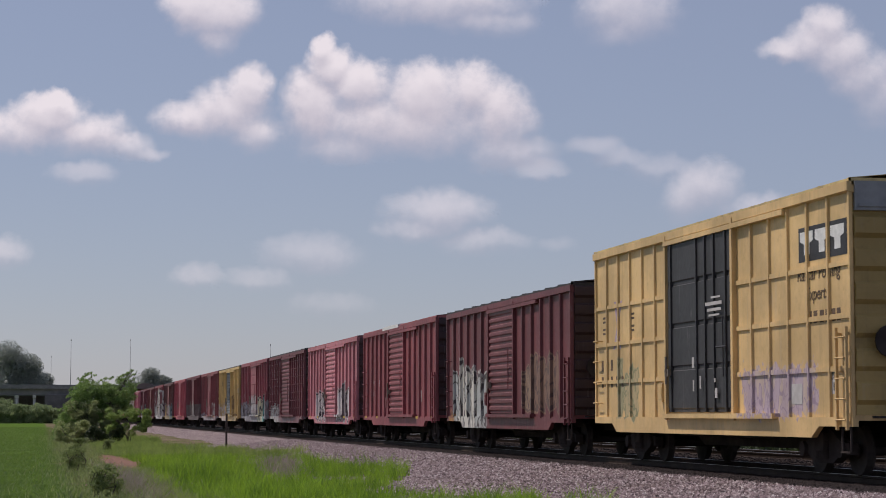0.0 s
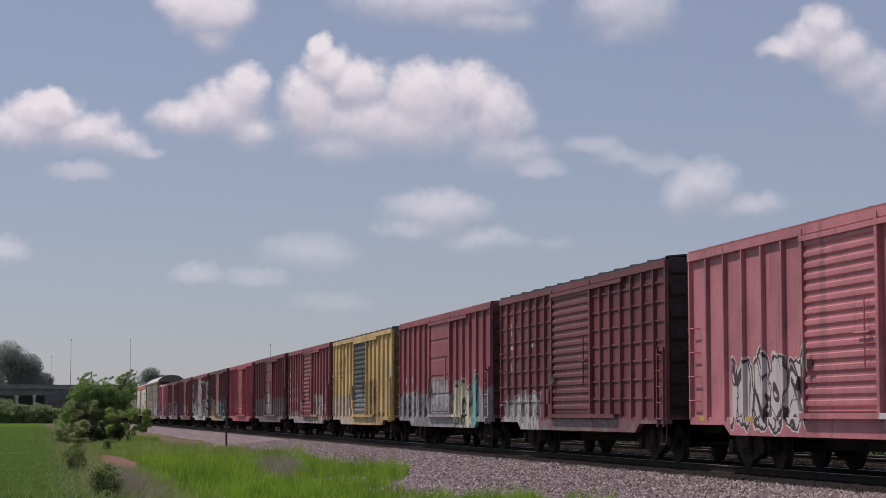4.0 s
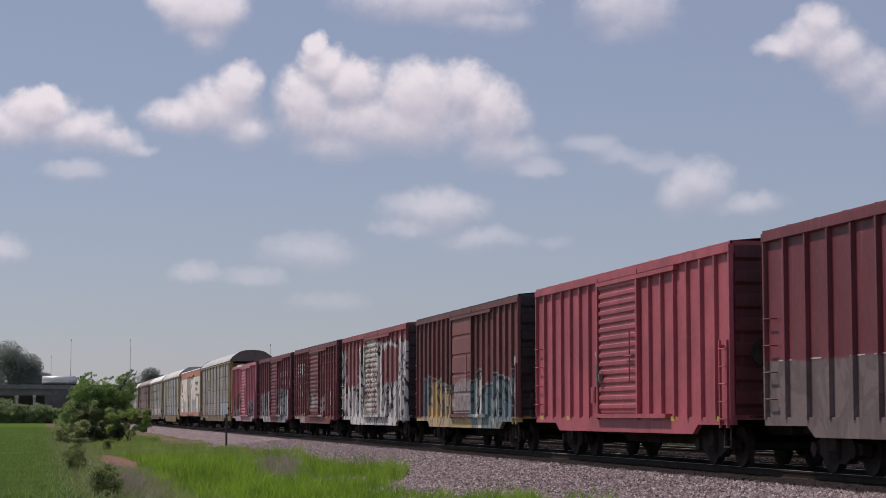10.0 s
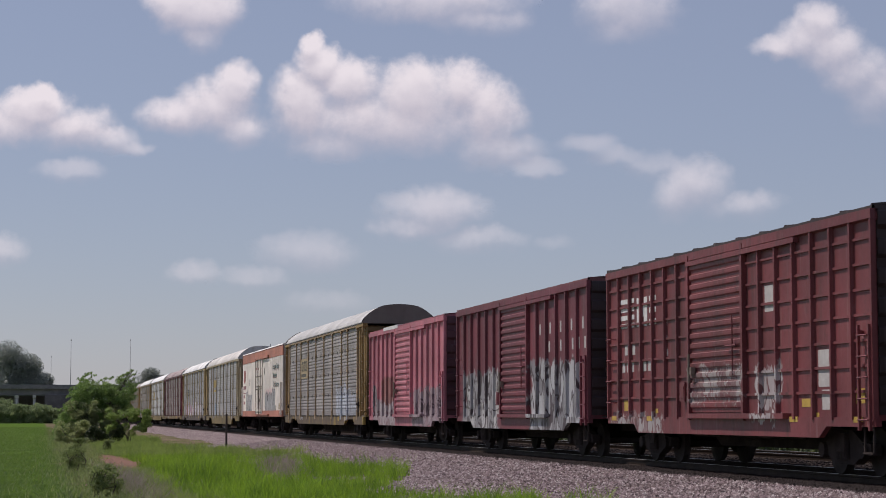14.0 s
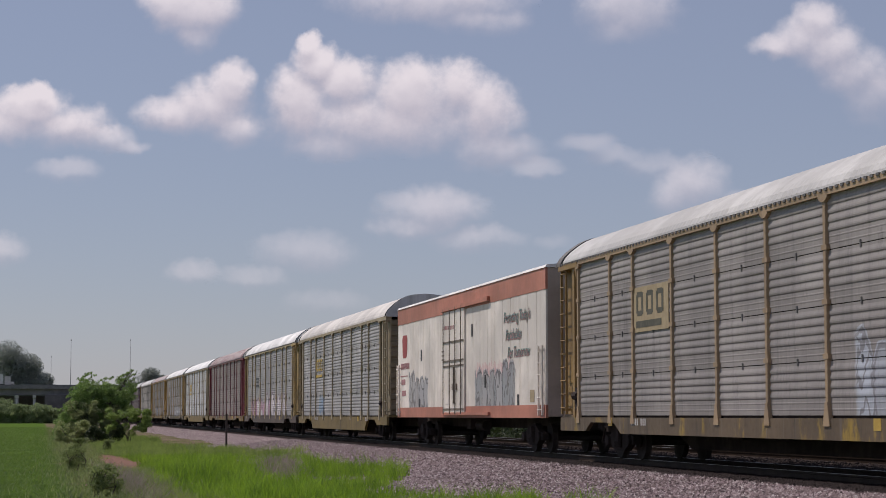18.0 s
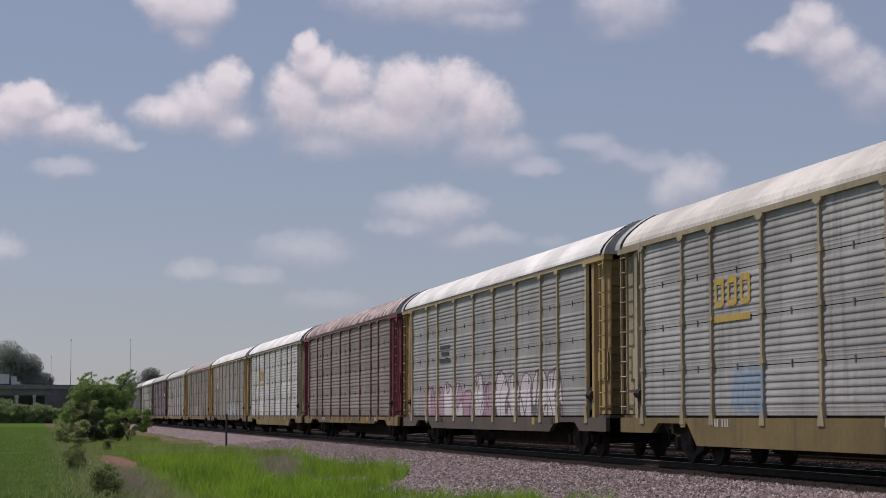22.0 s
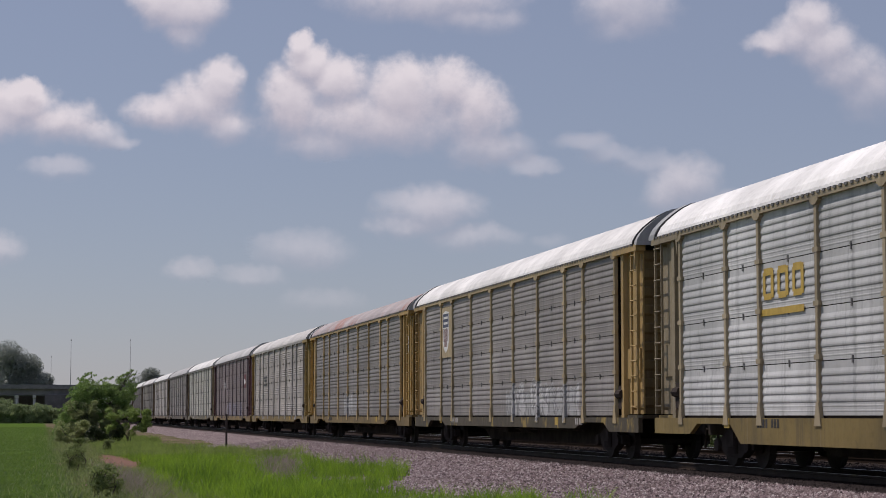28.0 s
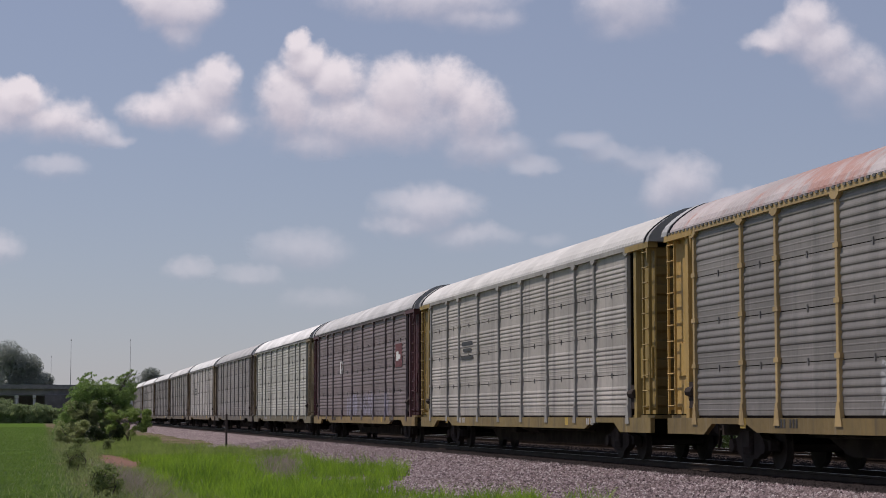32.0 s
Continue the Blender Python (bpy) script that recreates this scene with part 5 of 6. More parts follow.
MAROON, RED, PINK = (0.150, 0.038, 0.043), (0.250, 0.060, 0.069), (0.47, 0.165, 0.190)
# end: colour of the end walls, darkened for shade
BOXCARS = [
    dict(k=0, H=5.06, cut=1.5, post_out=-1.545, col=(0.660, 0.450, 0.200), roof=(0.560, 0.430, 0.200), end=(0.42, 0.29, 0.10), wear=(0.22, 0.14, 0.06), dirt=0.3, posts=6, rails=3, door="plug", door_col=(0.035, 0.034, 0.036), door_w=4.1, door_graf=(), graf=((-6.2, -2.6, 1.05, 1.95, (0.44, 0.35, 0.42), (0.50, 0.40, 0.36), (0.30, 0.23, 0.33), -0.4), (4.4, 6.0, 1.0, 2.2, (0.35, 0.33, 0.20), (0.45, 0.36, 0.2), (0.2, 0.22, 0.12), 0.5)), label="tall yellow boxcar with a black plug door and faded graffiti"),
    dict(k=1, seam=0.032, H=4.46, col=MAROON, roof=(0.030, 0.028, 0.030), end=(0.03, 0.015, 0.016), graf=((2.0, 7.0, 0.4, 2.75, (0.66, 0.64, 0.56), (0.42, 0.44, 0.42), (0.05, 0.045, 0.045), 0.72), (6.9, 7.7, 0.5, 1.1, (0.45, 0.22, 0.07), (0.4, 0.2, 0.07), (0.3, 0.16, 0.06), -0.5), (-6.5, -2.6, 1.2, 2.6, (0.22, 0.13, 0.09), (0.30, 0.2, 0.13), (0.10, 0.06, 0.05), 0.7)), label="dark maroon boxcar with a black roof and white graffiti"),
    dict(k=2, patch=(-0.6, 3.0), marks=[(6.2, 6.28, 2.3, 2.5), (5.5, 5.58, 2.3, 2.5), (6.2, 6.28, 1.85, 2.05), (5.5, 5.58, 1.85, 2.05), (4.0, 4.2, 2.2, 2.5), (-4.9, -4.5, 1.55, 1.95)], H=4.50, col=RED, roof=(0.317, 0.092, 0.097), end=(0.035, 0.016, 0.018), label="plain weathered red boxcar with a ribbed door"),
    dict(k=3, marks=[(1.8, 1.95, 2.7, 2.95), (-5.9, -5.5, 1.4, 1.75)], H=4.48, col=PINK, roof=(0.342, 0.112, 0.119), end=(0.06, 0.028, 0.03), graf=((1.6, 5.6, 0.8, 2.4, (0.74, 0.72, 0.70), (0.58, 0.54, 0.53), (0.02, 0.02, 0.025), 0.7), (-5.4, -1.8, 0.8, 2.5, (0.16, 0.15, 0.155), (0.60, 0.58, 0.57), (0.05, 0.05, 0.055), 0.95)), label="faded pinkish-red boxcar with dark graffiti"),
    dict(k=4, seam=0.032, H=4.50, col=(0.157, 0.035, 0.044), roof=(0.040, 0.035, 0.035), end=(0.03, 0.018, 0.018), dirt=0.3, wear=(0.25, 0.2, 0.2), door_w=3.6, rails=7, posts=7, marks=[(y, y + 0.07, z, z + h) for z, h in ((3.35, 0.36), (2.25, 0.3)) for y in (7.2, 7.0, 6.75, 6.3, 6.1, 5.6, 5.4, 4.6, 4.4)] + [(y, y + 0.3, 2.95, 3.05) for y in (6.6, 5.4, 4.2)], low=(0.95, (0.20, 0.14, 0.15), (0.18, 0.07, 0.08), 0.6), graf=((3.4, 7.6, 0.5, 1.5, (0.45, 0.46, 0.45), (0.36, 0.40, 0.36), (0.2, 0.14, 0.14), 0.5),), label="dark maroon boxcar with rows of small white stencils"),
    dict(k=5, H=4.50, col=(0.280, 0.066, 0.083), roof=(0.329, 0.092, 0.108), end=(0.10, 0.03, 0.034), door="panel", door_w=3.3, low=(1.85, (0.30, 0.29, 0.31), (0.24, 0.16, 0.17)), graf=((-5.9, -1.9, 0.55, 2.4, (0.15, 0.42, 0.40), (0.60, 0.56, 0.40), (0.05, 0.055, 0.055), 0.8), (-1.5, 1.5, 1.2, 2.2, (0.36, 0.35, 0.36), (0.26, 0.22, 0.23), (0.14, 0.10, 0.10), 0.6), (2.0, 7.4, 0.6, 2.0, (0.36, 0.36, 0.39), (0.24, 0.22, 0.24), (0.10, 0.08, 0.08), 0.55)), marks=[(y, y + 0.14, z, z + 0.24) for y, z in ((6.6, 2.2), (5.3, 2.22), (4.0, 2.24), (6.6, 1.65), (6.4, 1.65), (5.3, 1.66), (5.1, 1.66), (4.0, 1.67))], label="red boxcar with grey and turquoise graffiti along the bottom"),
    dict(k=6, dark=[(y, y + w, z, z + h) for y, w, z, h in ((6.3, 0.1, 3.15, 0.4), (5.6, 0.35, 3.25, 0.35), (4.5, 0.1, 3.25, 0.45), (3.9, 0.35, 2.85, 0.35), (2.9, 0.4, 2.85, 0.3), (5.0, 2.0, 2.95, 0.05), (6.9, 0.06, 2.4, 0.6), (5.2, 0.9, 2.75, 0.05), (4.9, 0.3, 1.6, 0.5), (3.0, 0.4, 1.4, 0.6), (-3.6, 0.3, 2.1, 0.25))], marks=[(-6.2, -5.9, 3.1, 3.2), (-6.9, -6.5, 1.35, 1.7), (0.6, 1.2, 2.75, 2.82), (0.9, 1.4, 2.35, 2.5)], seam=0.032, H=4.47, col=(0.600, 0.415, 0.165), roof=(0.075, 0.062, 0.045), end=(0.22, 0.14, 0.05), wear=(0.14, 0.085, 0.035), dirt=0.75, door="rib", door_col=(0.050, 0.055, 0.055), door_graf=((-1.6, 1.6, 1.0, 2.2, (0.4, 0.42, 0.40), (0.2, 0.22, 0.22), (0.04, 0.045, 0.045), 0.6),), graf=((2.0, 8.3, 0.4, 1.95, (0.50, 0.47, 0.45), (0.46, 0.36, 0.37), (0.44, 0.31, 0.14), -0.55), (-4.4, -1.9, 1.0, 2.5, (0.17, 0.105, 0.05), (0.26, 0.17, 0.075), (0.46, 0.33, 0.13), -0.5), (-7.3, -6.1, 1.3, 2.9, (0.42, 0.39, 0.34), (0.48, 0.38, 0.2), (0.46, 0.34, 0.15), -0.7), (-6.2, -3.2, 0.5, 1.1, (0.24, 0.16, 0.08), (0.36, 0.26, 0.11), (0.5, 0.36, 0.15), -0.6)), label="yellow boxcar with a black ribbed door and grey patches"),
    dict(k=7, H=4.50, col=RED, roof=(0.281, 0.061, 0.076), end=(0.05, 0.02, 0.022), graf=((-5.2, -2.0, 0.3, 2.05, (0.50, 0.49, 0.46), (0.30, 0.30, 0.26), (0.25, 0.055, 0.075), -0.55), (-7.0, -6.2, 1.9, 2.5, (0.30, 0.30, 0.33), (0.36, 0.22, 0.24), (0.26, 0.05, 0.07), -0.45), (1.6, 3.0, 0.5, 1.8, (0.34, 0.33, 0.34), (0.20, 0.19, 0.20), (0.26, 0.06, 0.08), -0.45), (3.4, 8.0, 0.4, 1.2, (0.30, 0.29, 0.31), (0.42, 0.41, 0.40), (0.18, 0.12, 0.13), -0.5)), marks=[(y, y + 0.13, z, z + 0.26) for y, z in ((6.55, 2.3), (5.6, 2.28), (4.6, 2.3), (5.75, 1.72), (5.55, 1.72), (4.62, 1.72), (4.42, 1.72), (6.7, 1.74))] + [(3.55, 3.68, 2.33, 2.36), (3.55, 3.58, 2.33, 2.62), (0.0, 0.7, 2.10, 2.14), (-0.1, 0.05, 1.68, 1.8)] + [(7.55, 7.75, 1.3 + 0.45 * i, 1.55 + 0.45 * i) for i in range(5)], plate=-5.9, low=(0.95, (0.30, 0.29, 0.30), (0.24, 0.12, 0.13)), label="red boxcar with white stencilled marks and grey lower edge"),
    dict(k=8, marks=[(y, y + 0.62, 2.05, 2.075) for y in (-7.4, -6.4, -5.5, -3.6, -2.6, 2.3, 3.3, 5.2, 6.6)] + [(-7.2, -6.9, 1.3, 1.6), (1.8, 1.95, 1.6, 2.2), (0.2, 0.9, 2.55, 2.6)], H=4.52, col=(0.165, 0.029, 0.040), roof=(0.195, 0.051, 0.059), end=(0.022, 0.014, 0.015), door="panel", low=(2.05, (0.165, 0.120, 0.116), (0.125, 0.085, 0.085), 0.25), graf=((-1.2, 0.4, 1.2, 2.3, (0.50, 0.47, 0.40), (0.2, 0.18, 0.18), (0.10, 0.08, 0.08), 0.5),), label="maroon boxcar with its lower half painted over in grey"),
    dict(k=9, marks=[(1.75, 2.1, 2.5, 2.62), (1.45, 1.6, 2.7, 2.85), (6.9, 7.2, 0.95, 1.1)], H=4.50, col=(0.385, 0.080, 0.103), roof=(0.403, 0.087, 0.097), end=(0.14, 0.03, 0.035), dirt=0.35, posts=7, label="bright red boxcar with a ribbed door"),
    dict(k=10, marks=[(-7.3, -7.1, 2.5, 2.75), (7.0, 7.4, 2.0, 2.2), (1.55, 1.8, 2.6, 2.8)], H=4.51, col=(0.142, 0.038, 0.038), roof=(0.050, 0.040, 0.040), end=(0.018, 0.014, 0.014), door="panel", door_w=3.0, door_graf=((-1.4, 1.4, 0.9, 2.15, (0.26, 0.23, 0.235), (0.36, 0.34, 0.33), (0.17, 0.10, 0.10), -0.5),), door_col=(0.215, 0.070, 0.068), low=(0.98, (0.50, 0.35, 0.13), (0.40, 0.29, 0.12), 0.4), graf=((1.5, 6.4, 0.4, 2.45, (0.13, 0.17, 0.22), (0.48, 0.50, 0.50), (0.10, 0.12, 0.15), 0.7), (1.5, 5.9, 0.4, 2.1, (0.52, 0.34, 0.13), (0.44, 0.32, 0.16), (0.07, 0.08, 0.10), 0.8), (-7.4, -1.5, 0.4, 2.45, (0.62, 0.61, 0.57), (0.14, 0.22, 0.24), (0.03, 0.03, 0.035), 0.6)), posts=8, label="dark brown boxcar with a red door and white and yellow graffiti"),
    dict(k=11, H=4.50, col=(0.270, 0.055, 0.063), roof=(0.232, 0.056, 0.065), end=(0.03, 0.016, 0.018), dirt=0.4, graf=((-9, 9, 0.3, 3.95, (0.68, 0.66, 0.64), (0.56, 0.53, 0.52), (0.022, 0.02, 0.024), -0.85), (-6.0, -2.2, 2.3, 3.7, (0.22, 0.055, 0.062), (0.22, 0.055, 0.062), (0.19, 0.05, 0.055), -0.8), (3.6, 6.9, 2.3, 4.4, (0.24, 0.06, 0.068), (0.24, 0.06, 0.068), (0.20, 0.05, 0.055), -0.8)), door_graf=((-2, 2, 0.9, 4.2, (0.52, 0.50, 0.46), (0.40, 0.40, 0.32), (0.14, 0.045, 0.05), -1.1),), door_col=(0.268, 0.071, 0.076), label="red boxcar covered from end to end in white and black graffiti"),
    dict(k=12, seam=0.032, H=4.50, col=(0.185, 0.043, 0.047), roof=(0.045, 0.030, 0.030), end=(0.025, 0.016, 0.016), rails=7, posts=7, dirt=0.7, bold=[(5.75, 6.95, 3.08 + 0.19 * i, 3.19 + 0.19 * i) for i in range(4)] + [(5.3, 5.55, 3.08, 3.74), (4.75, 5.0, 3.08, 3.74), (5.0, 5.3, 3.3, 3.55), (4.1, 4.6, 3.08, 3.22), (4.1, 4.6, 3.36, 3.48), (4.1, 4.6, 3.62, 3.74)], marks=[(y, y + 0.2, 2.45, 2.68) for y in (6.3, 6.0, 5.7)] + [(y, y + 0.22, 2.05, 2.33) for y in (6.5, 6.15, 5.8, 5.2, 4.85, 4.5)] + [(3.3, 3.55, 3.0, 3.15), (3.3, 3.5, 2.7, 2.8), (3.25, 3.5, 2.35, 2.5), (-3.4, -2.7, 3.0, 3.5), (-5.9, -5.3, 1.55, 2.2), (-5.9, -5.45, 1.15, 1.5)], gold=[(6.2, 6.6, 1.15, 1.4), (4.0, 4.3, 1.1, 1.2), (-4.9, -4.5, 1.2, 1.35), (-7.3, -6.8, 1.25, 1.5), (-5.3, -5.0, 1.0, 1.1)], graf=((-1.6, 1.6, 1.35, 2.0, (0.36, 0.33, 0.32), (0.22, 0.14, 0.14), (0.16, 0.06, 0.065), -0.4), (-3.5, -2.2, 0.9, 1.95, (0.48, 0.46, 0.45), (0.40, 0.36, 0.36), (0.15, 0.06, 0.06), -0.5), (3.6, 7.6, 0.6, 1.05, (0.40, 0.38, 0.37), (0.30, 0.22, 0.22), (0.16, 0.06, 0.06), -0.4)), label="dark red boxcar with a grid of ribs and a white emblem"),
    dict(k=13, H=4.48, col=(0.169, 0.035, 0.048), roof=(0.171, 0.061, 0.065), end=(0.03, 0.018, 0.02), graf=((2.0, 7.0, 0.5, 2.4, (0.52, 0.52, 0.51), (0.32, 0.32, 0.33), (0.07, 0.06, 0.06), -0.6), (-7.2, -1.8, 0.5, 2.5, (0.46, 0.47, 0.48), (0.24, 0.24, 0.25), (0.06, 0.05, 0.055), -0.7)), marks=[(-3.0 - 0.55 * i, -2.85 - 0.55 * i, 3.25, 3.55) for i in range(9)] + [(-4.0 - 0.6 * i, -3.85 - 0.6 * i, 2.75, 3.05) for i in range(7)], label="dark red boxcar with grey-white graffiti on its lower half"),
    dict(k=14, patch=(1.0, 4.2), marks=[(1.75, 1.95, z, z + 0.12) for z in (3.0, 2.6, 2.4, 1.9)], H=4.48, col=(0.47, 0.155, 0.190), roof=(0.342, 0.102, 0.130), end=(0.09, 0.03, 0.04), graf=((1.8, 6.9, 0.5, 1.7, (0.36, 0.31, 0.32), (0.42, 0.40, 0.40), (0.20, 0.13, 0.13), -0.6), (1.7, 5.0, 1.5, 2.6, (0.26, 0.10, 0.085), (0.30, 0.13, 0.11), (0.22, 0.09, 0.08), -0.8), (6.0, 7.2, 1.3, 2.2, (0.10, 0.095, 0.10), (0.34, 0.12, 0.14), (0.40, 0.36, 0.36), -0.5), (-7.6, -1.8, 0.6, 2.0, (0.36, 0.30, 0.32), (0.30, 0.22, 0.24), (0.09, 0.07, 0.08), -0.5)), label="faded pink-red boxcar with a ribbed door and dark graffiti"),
]
SILVER, TAN = (0.295, 0.305, 0.305), (0.345, 0.285, 0.185)
WHITEROOF = (0.79, 0.775, 0.75)
PINKTAG = ((-9.5, 9.9, 0.7, 2.15, (0.62, 0.57, 0.58), (0.42, 0.24, 0.31), (0.10, 0.09, 0.095), 1.25),)
AUTORACKS = [
    dict(k=15, hood=(0.15, 0.135, 0.12), belly=0.62, waves=(4, 0.30, 0.02), sill_patch=((0.36, 0.24, 0.04), 0.8, 0.60), P=5.76, col=(0.24, 0.232, 0.225), post=(0.38, 0.27, 0.16), roof=(0.50, 0.49, 0.47), sill=(0.13, 0.092, 0.055), end=(0.30, 0.19, 0.07), graf=((-11.5, -5.5, 0.7, 2.3, (0.42, 0.46, 0.52), (0.34, 0.36, 0.40), (0.22, 0.22, 0.24), 1.0),), badge="shield", label="grey autorack with tan posts, a gold-black emblem and faint blue graffiti"),
    dict(k=17, waves=(5, 0.20, 0.04), belly=0.42, col=SILVER, post=TAN, roof=(0.62, 0.585, 0.54), sill=(0.175, 0.125, 0.042), hood=(0.46, 0.46, 0.47), badge="name", graf=((4.2, 6.0, 1.1, 1.9, (0.16, 0.26, 0.38), (0.20, 0.30, 0.42), (0.25, 0.28, 0.30), 0.6),), label="silver autorack with yellow posts, pale roof and gold emblem"),
    dict(k=18, waves=(4, 0.26, 0.20), belly=0.62, tagged_posts=False, col=(0.265, 0.275, 0.275), post=(0.43, 0.345, 0.20), roof=WHITEROOF, sill=(0.09, 0.066, 0.052), end=(0.37, 0.265, 0.11), hood=(0.45, 0.44, 0.42), graf=PINKTAG, sill_graf=(), badge="faint", label="grey-green autorack with white roof and long pink and white graffiti"),
    dict(k=19, waves=(4, 0.30, 0.02), sill_patch=((0.10, 0.07, 0.03), 1.1, 0.50), roof_patch=((0.13, 0.035, 0.035), 2.2, 0.51), col=(0.19, 0.165, 0.155), post=(0.20, 0.085, 0.085), roof=(0.50, 0.43, 0.41), roof_wear=(0.19, 0.07, 0.055), roof_dirt=0.95, sill=(0.33, 0.21, 0.06), end=(0.25, 0.036, 0.058), wear=(0.13, 0.10, 0.09), label="brown-grey autorack with rust-streaked roof and dark red end frames"),
    dict(k=20, waves=(4, 0.22, 0.10), wear=(0.16, 0.16, 0.16), dirt=0.75, vary=0.5, belly=0.5, col=(0.46, 0.49, 0.50), post=(0.35, 0.285, 0.18), roof=(0.84, 0.83, 0.81), sill=(0.24, 0.17, 0.05), hood=(0.33, 0.34, 0.35), badge="name", label="bright silver autorack with yellow posts and gold emblem"),
    dict(k=21, col=(0.215, 0.21, 0.205), post=(0.40, 0.31, 0.17), roof=WHITEROOF, sill=(0.085, 0.066, 0.036), sill_patch=((0.34, 0.24, 0.06), 1.3, 0.60), end=(0.40, 0.27, 0.10), badge="flag", graf=((-8.6, -0.5, 0.95, 1.75, (0.50, 0.50, 0.50), (0.38, 0.38, 0.38), (0.20, 0.20, 0.20), 0.55),), label="dark grey autorack with white roof, tan posts and a flag-like emblem"),
    dict(k=22, P=5.74, roof_patch=((0.36, 0.17, 0.13), 0.5, 0.55), col=(0.17, 0.166, 0.16), post=(0.40, 0.28, 0.12), roof=(0.40, 0.35, 0.345), roof_wear=(0.30, 0.17, 0.14), roof_dirt=0.6, sill=(0.22, 0.15, 0.05), end=(0.42, 0.27, 0.08), badge="cross", graf=((-1.2, 2.6, 1.0, 1.8, (0.36, 0.36, 0.36), (0.3, 0.3, 0.3), (0.20, 0.20, 0.20), 0.6),), label="dark grey autorack with pinkish roof and dark streaked lower panels"),
    dict(k=23, waves=(4, 0.26, 0.24), P=5.76, col=(0.325, 0.315, 0.295), post=(0.42, 0.40, 0.36), roof=(0.60, 0.58, 0.55), sill=(0.27, 0.19, 0.06), end=(0.42, 0.29, 0.08), hood=(0.30, 0.30, 0.29), badge="faint", label="pale grey autorack with a yellow sill and yellow ends"),
    dict(k=24, col=(0.155, 0.125, 0.13), post=(0.13, 0.09, 0.095), roof=(0.50, 0.49, 0.48), sill=(0.30, 0.20, 0.07), end=(0.12, 0.035, 0.045), badge="squares", graf=((-8.0, 3.0, 1.0, 1.8, (0.25, 0.23, 0.30), (0.18, 0.15, 0.16), (0.10, 0.08, 0.09), 0.7),), label="dark maroon-grey autorack with two square white emblems"),
    dict(k=25, col=(0.36, 0.37, 0.34), post=(0.26, 0.25, 0.22), roof=WHITEROOF, sill=(0.20, 0.17, 0.10), end=(0.25, 0.19, 0.10), label="grey-green autorack with a bright white roof"),
    dict(k=26, col=(0.20, 0.19, 0.185), post=(0.20, 0.18, 0.165), roof=(0.42, 0.41, 0.40), sill=(0.16, 0.13, 0.10), end=(0.16, 0.12, 0.09), label="dark grey autorack with a dull grey roof"),
    dict(k=27, col=(0.36, 0.35, 0.34), post=(0.32, 0.29, 0.24), roof=(0.72, 0.71, 0.69), sill=(0.22, 0.16, 0.10), end=(0.25, 0.18, 0.10), badge="faint", label="pale grey autorack with a white roof"),
    dict(k=28, col=(0.19, 0.18, 0.17), post=(0.19, 0.17, 0.15), roof=(0.62, 0.60, 0.58), sill=(0.16, 0.12, 0.08), end=(0.18, 0.12, 0.07), label="dark grey-brown autorack with a light roof"),
    dict(k=29, col=(0.17, 0.16, 0.155), post=(0.17, 0.15, 0.14), roof=(0.68, 0.67, 0.65), sill=(0.16, 0.12, 0.08), end=(0.18, 0.12, 0.07), label="dark grey autorack with a white roof, far down the train"),
    dict(k=30, col=(0.30, 0.29, 0.28), post=(0.28, 0.25, 0.2), roof=WHITEROOF, sill=(0.2, 0.15, 0.08), end=(0.22, 0.15, 0.08), label="grey autorack with a white roof, far down the train"),
    dict(k=31, col=(0.24, 0.23, 0.22), post=(0.24, 0.21, 0.17), roof=WHITEROOF, sill=(0.2, 0.15, 0.08), end=(0.22, 0.15, 0.08), label="grey autorack with a pale roof, last in sight"),
]
TRAIN = []


def place(spec, build):
    (_, a), (b, _) = COUPLINGS[spec["k"]], COUPLINGS[spec["k"] + 1]
    spec["L"], spec["seed"] = round(b - a, 2), spec["k"] * 1.7 + 1
    spec["reach"] = tuple(round((COUPLINGS[i][1] - COUPLINGS[i][0]) / 2, 2) for i in (spec["k"], spec["k"] + 1))
    root = build(spec)
    TRAIN.append((root, (a + b) / 2))
    return root


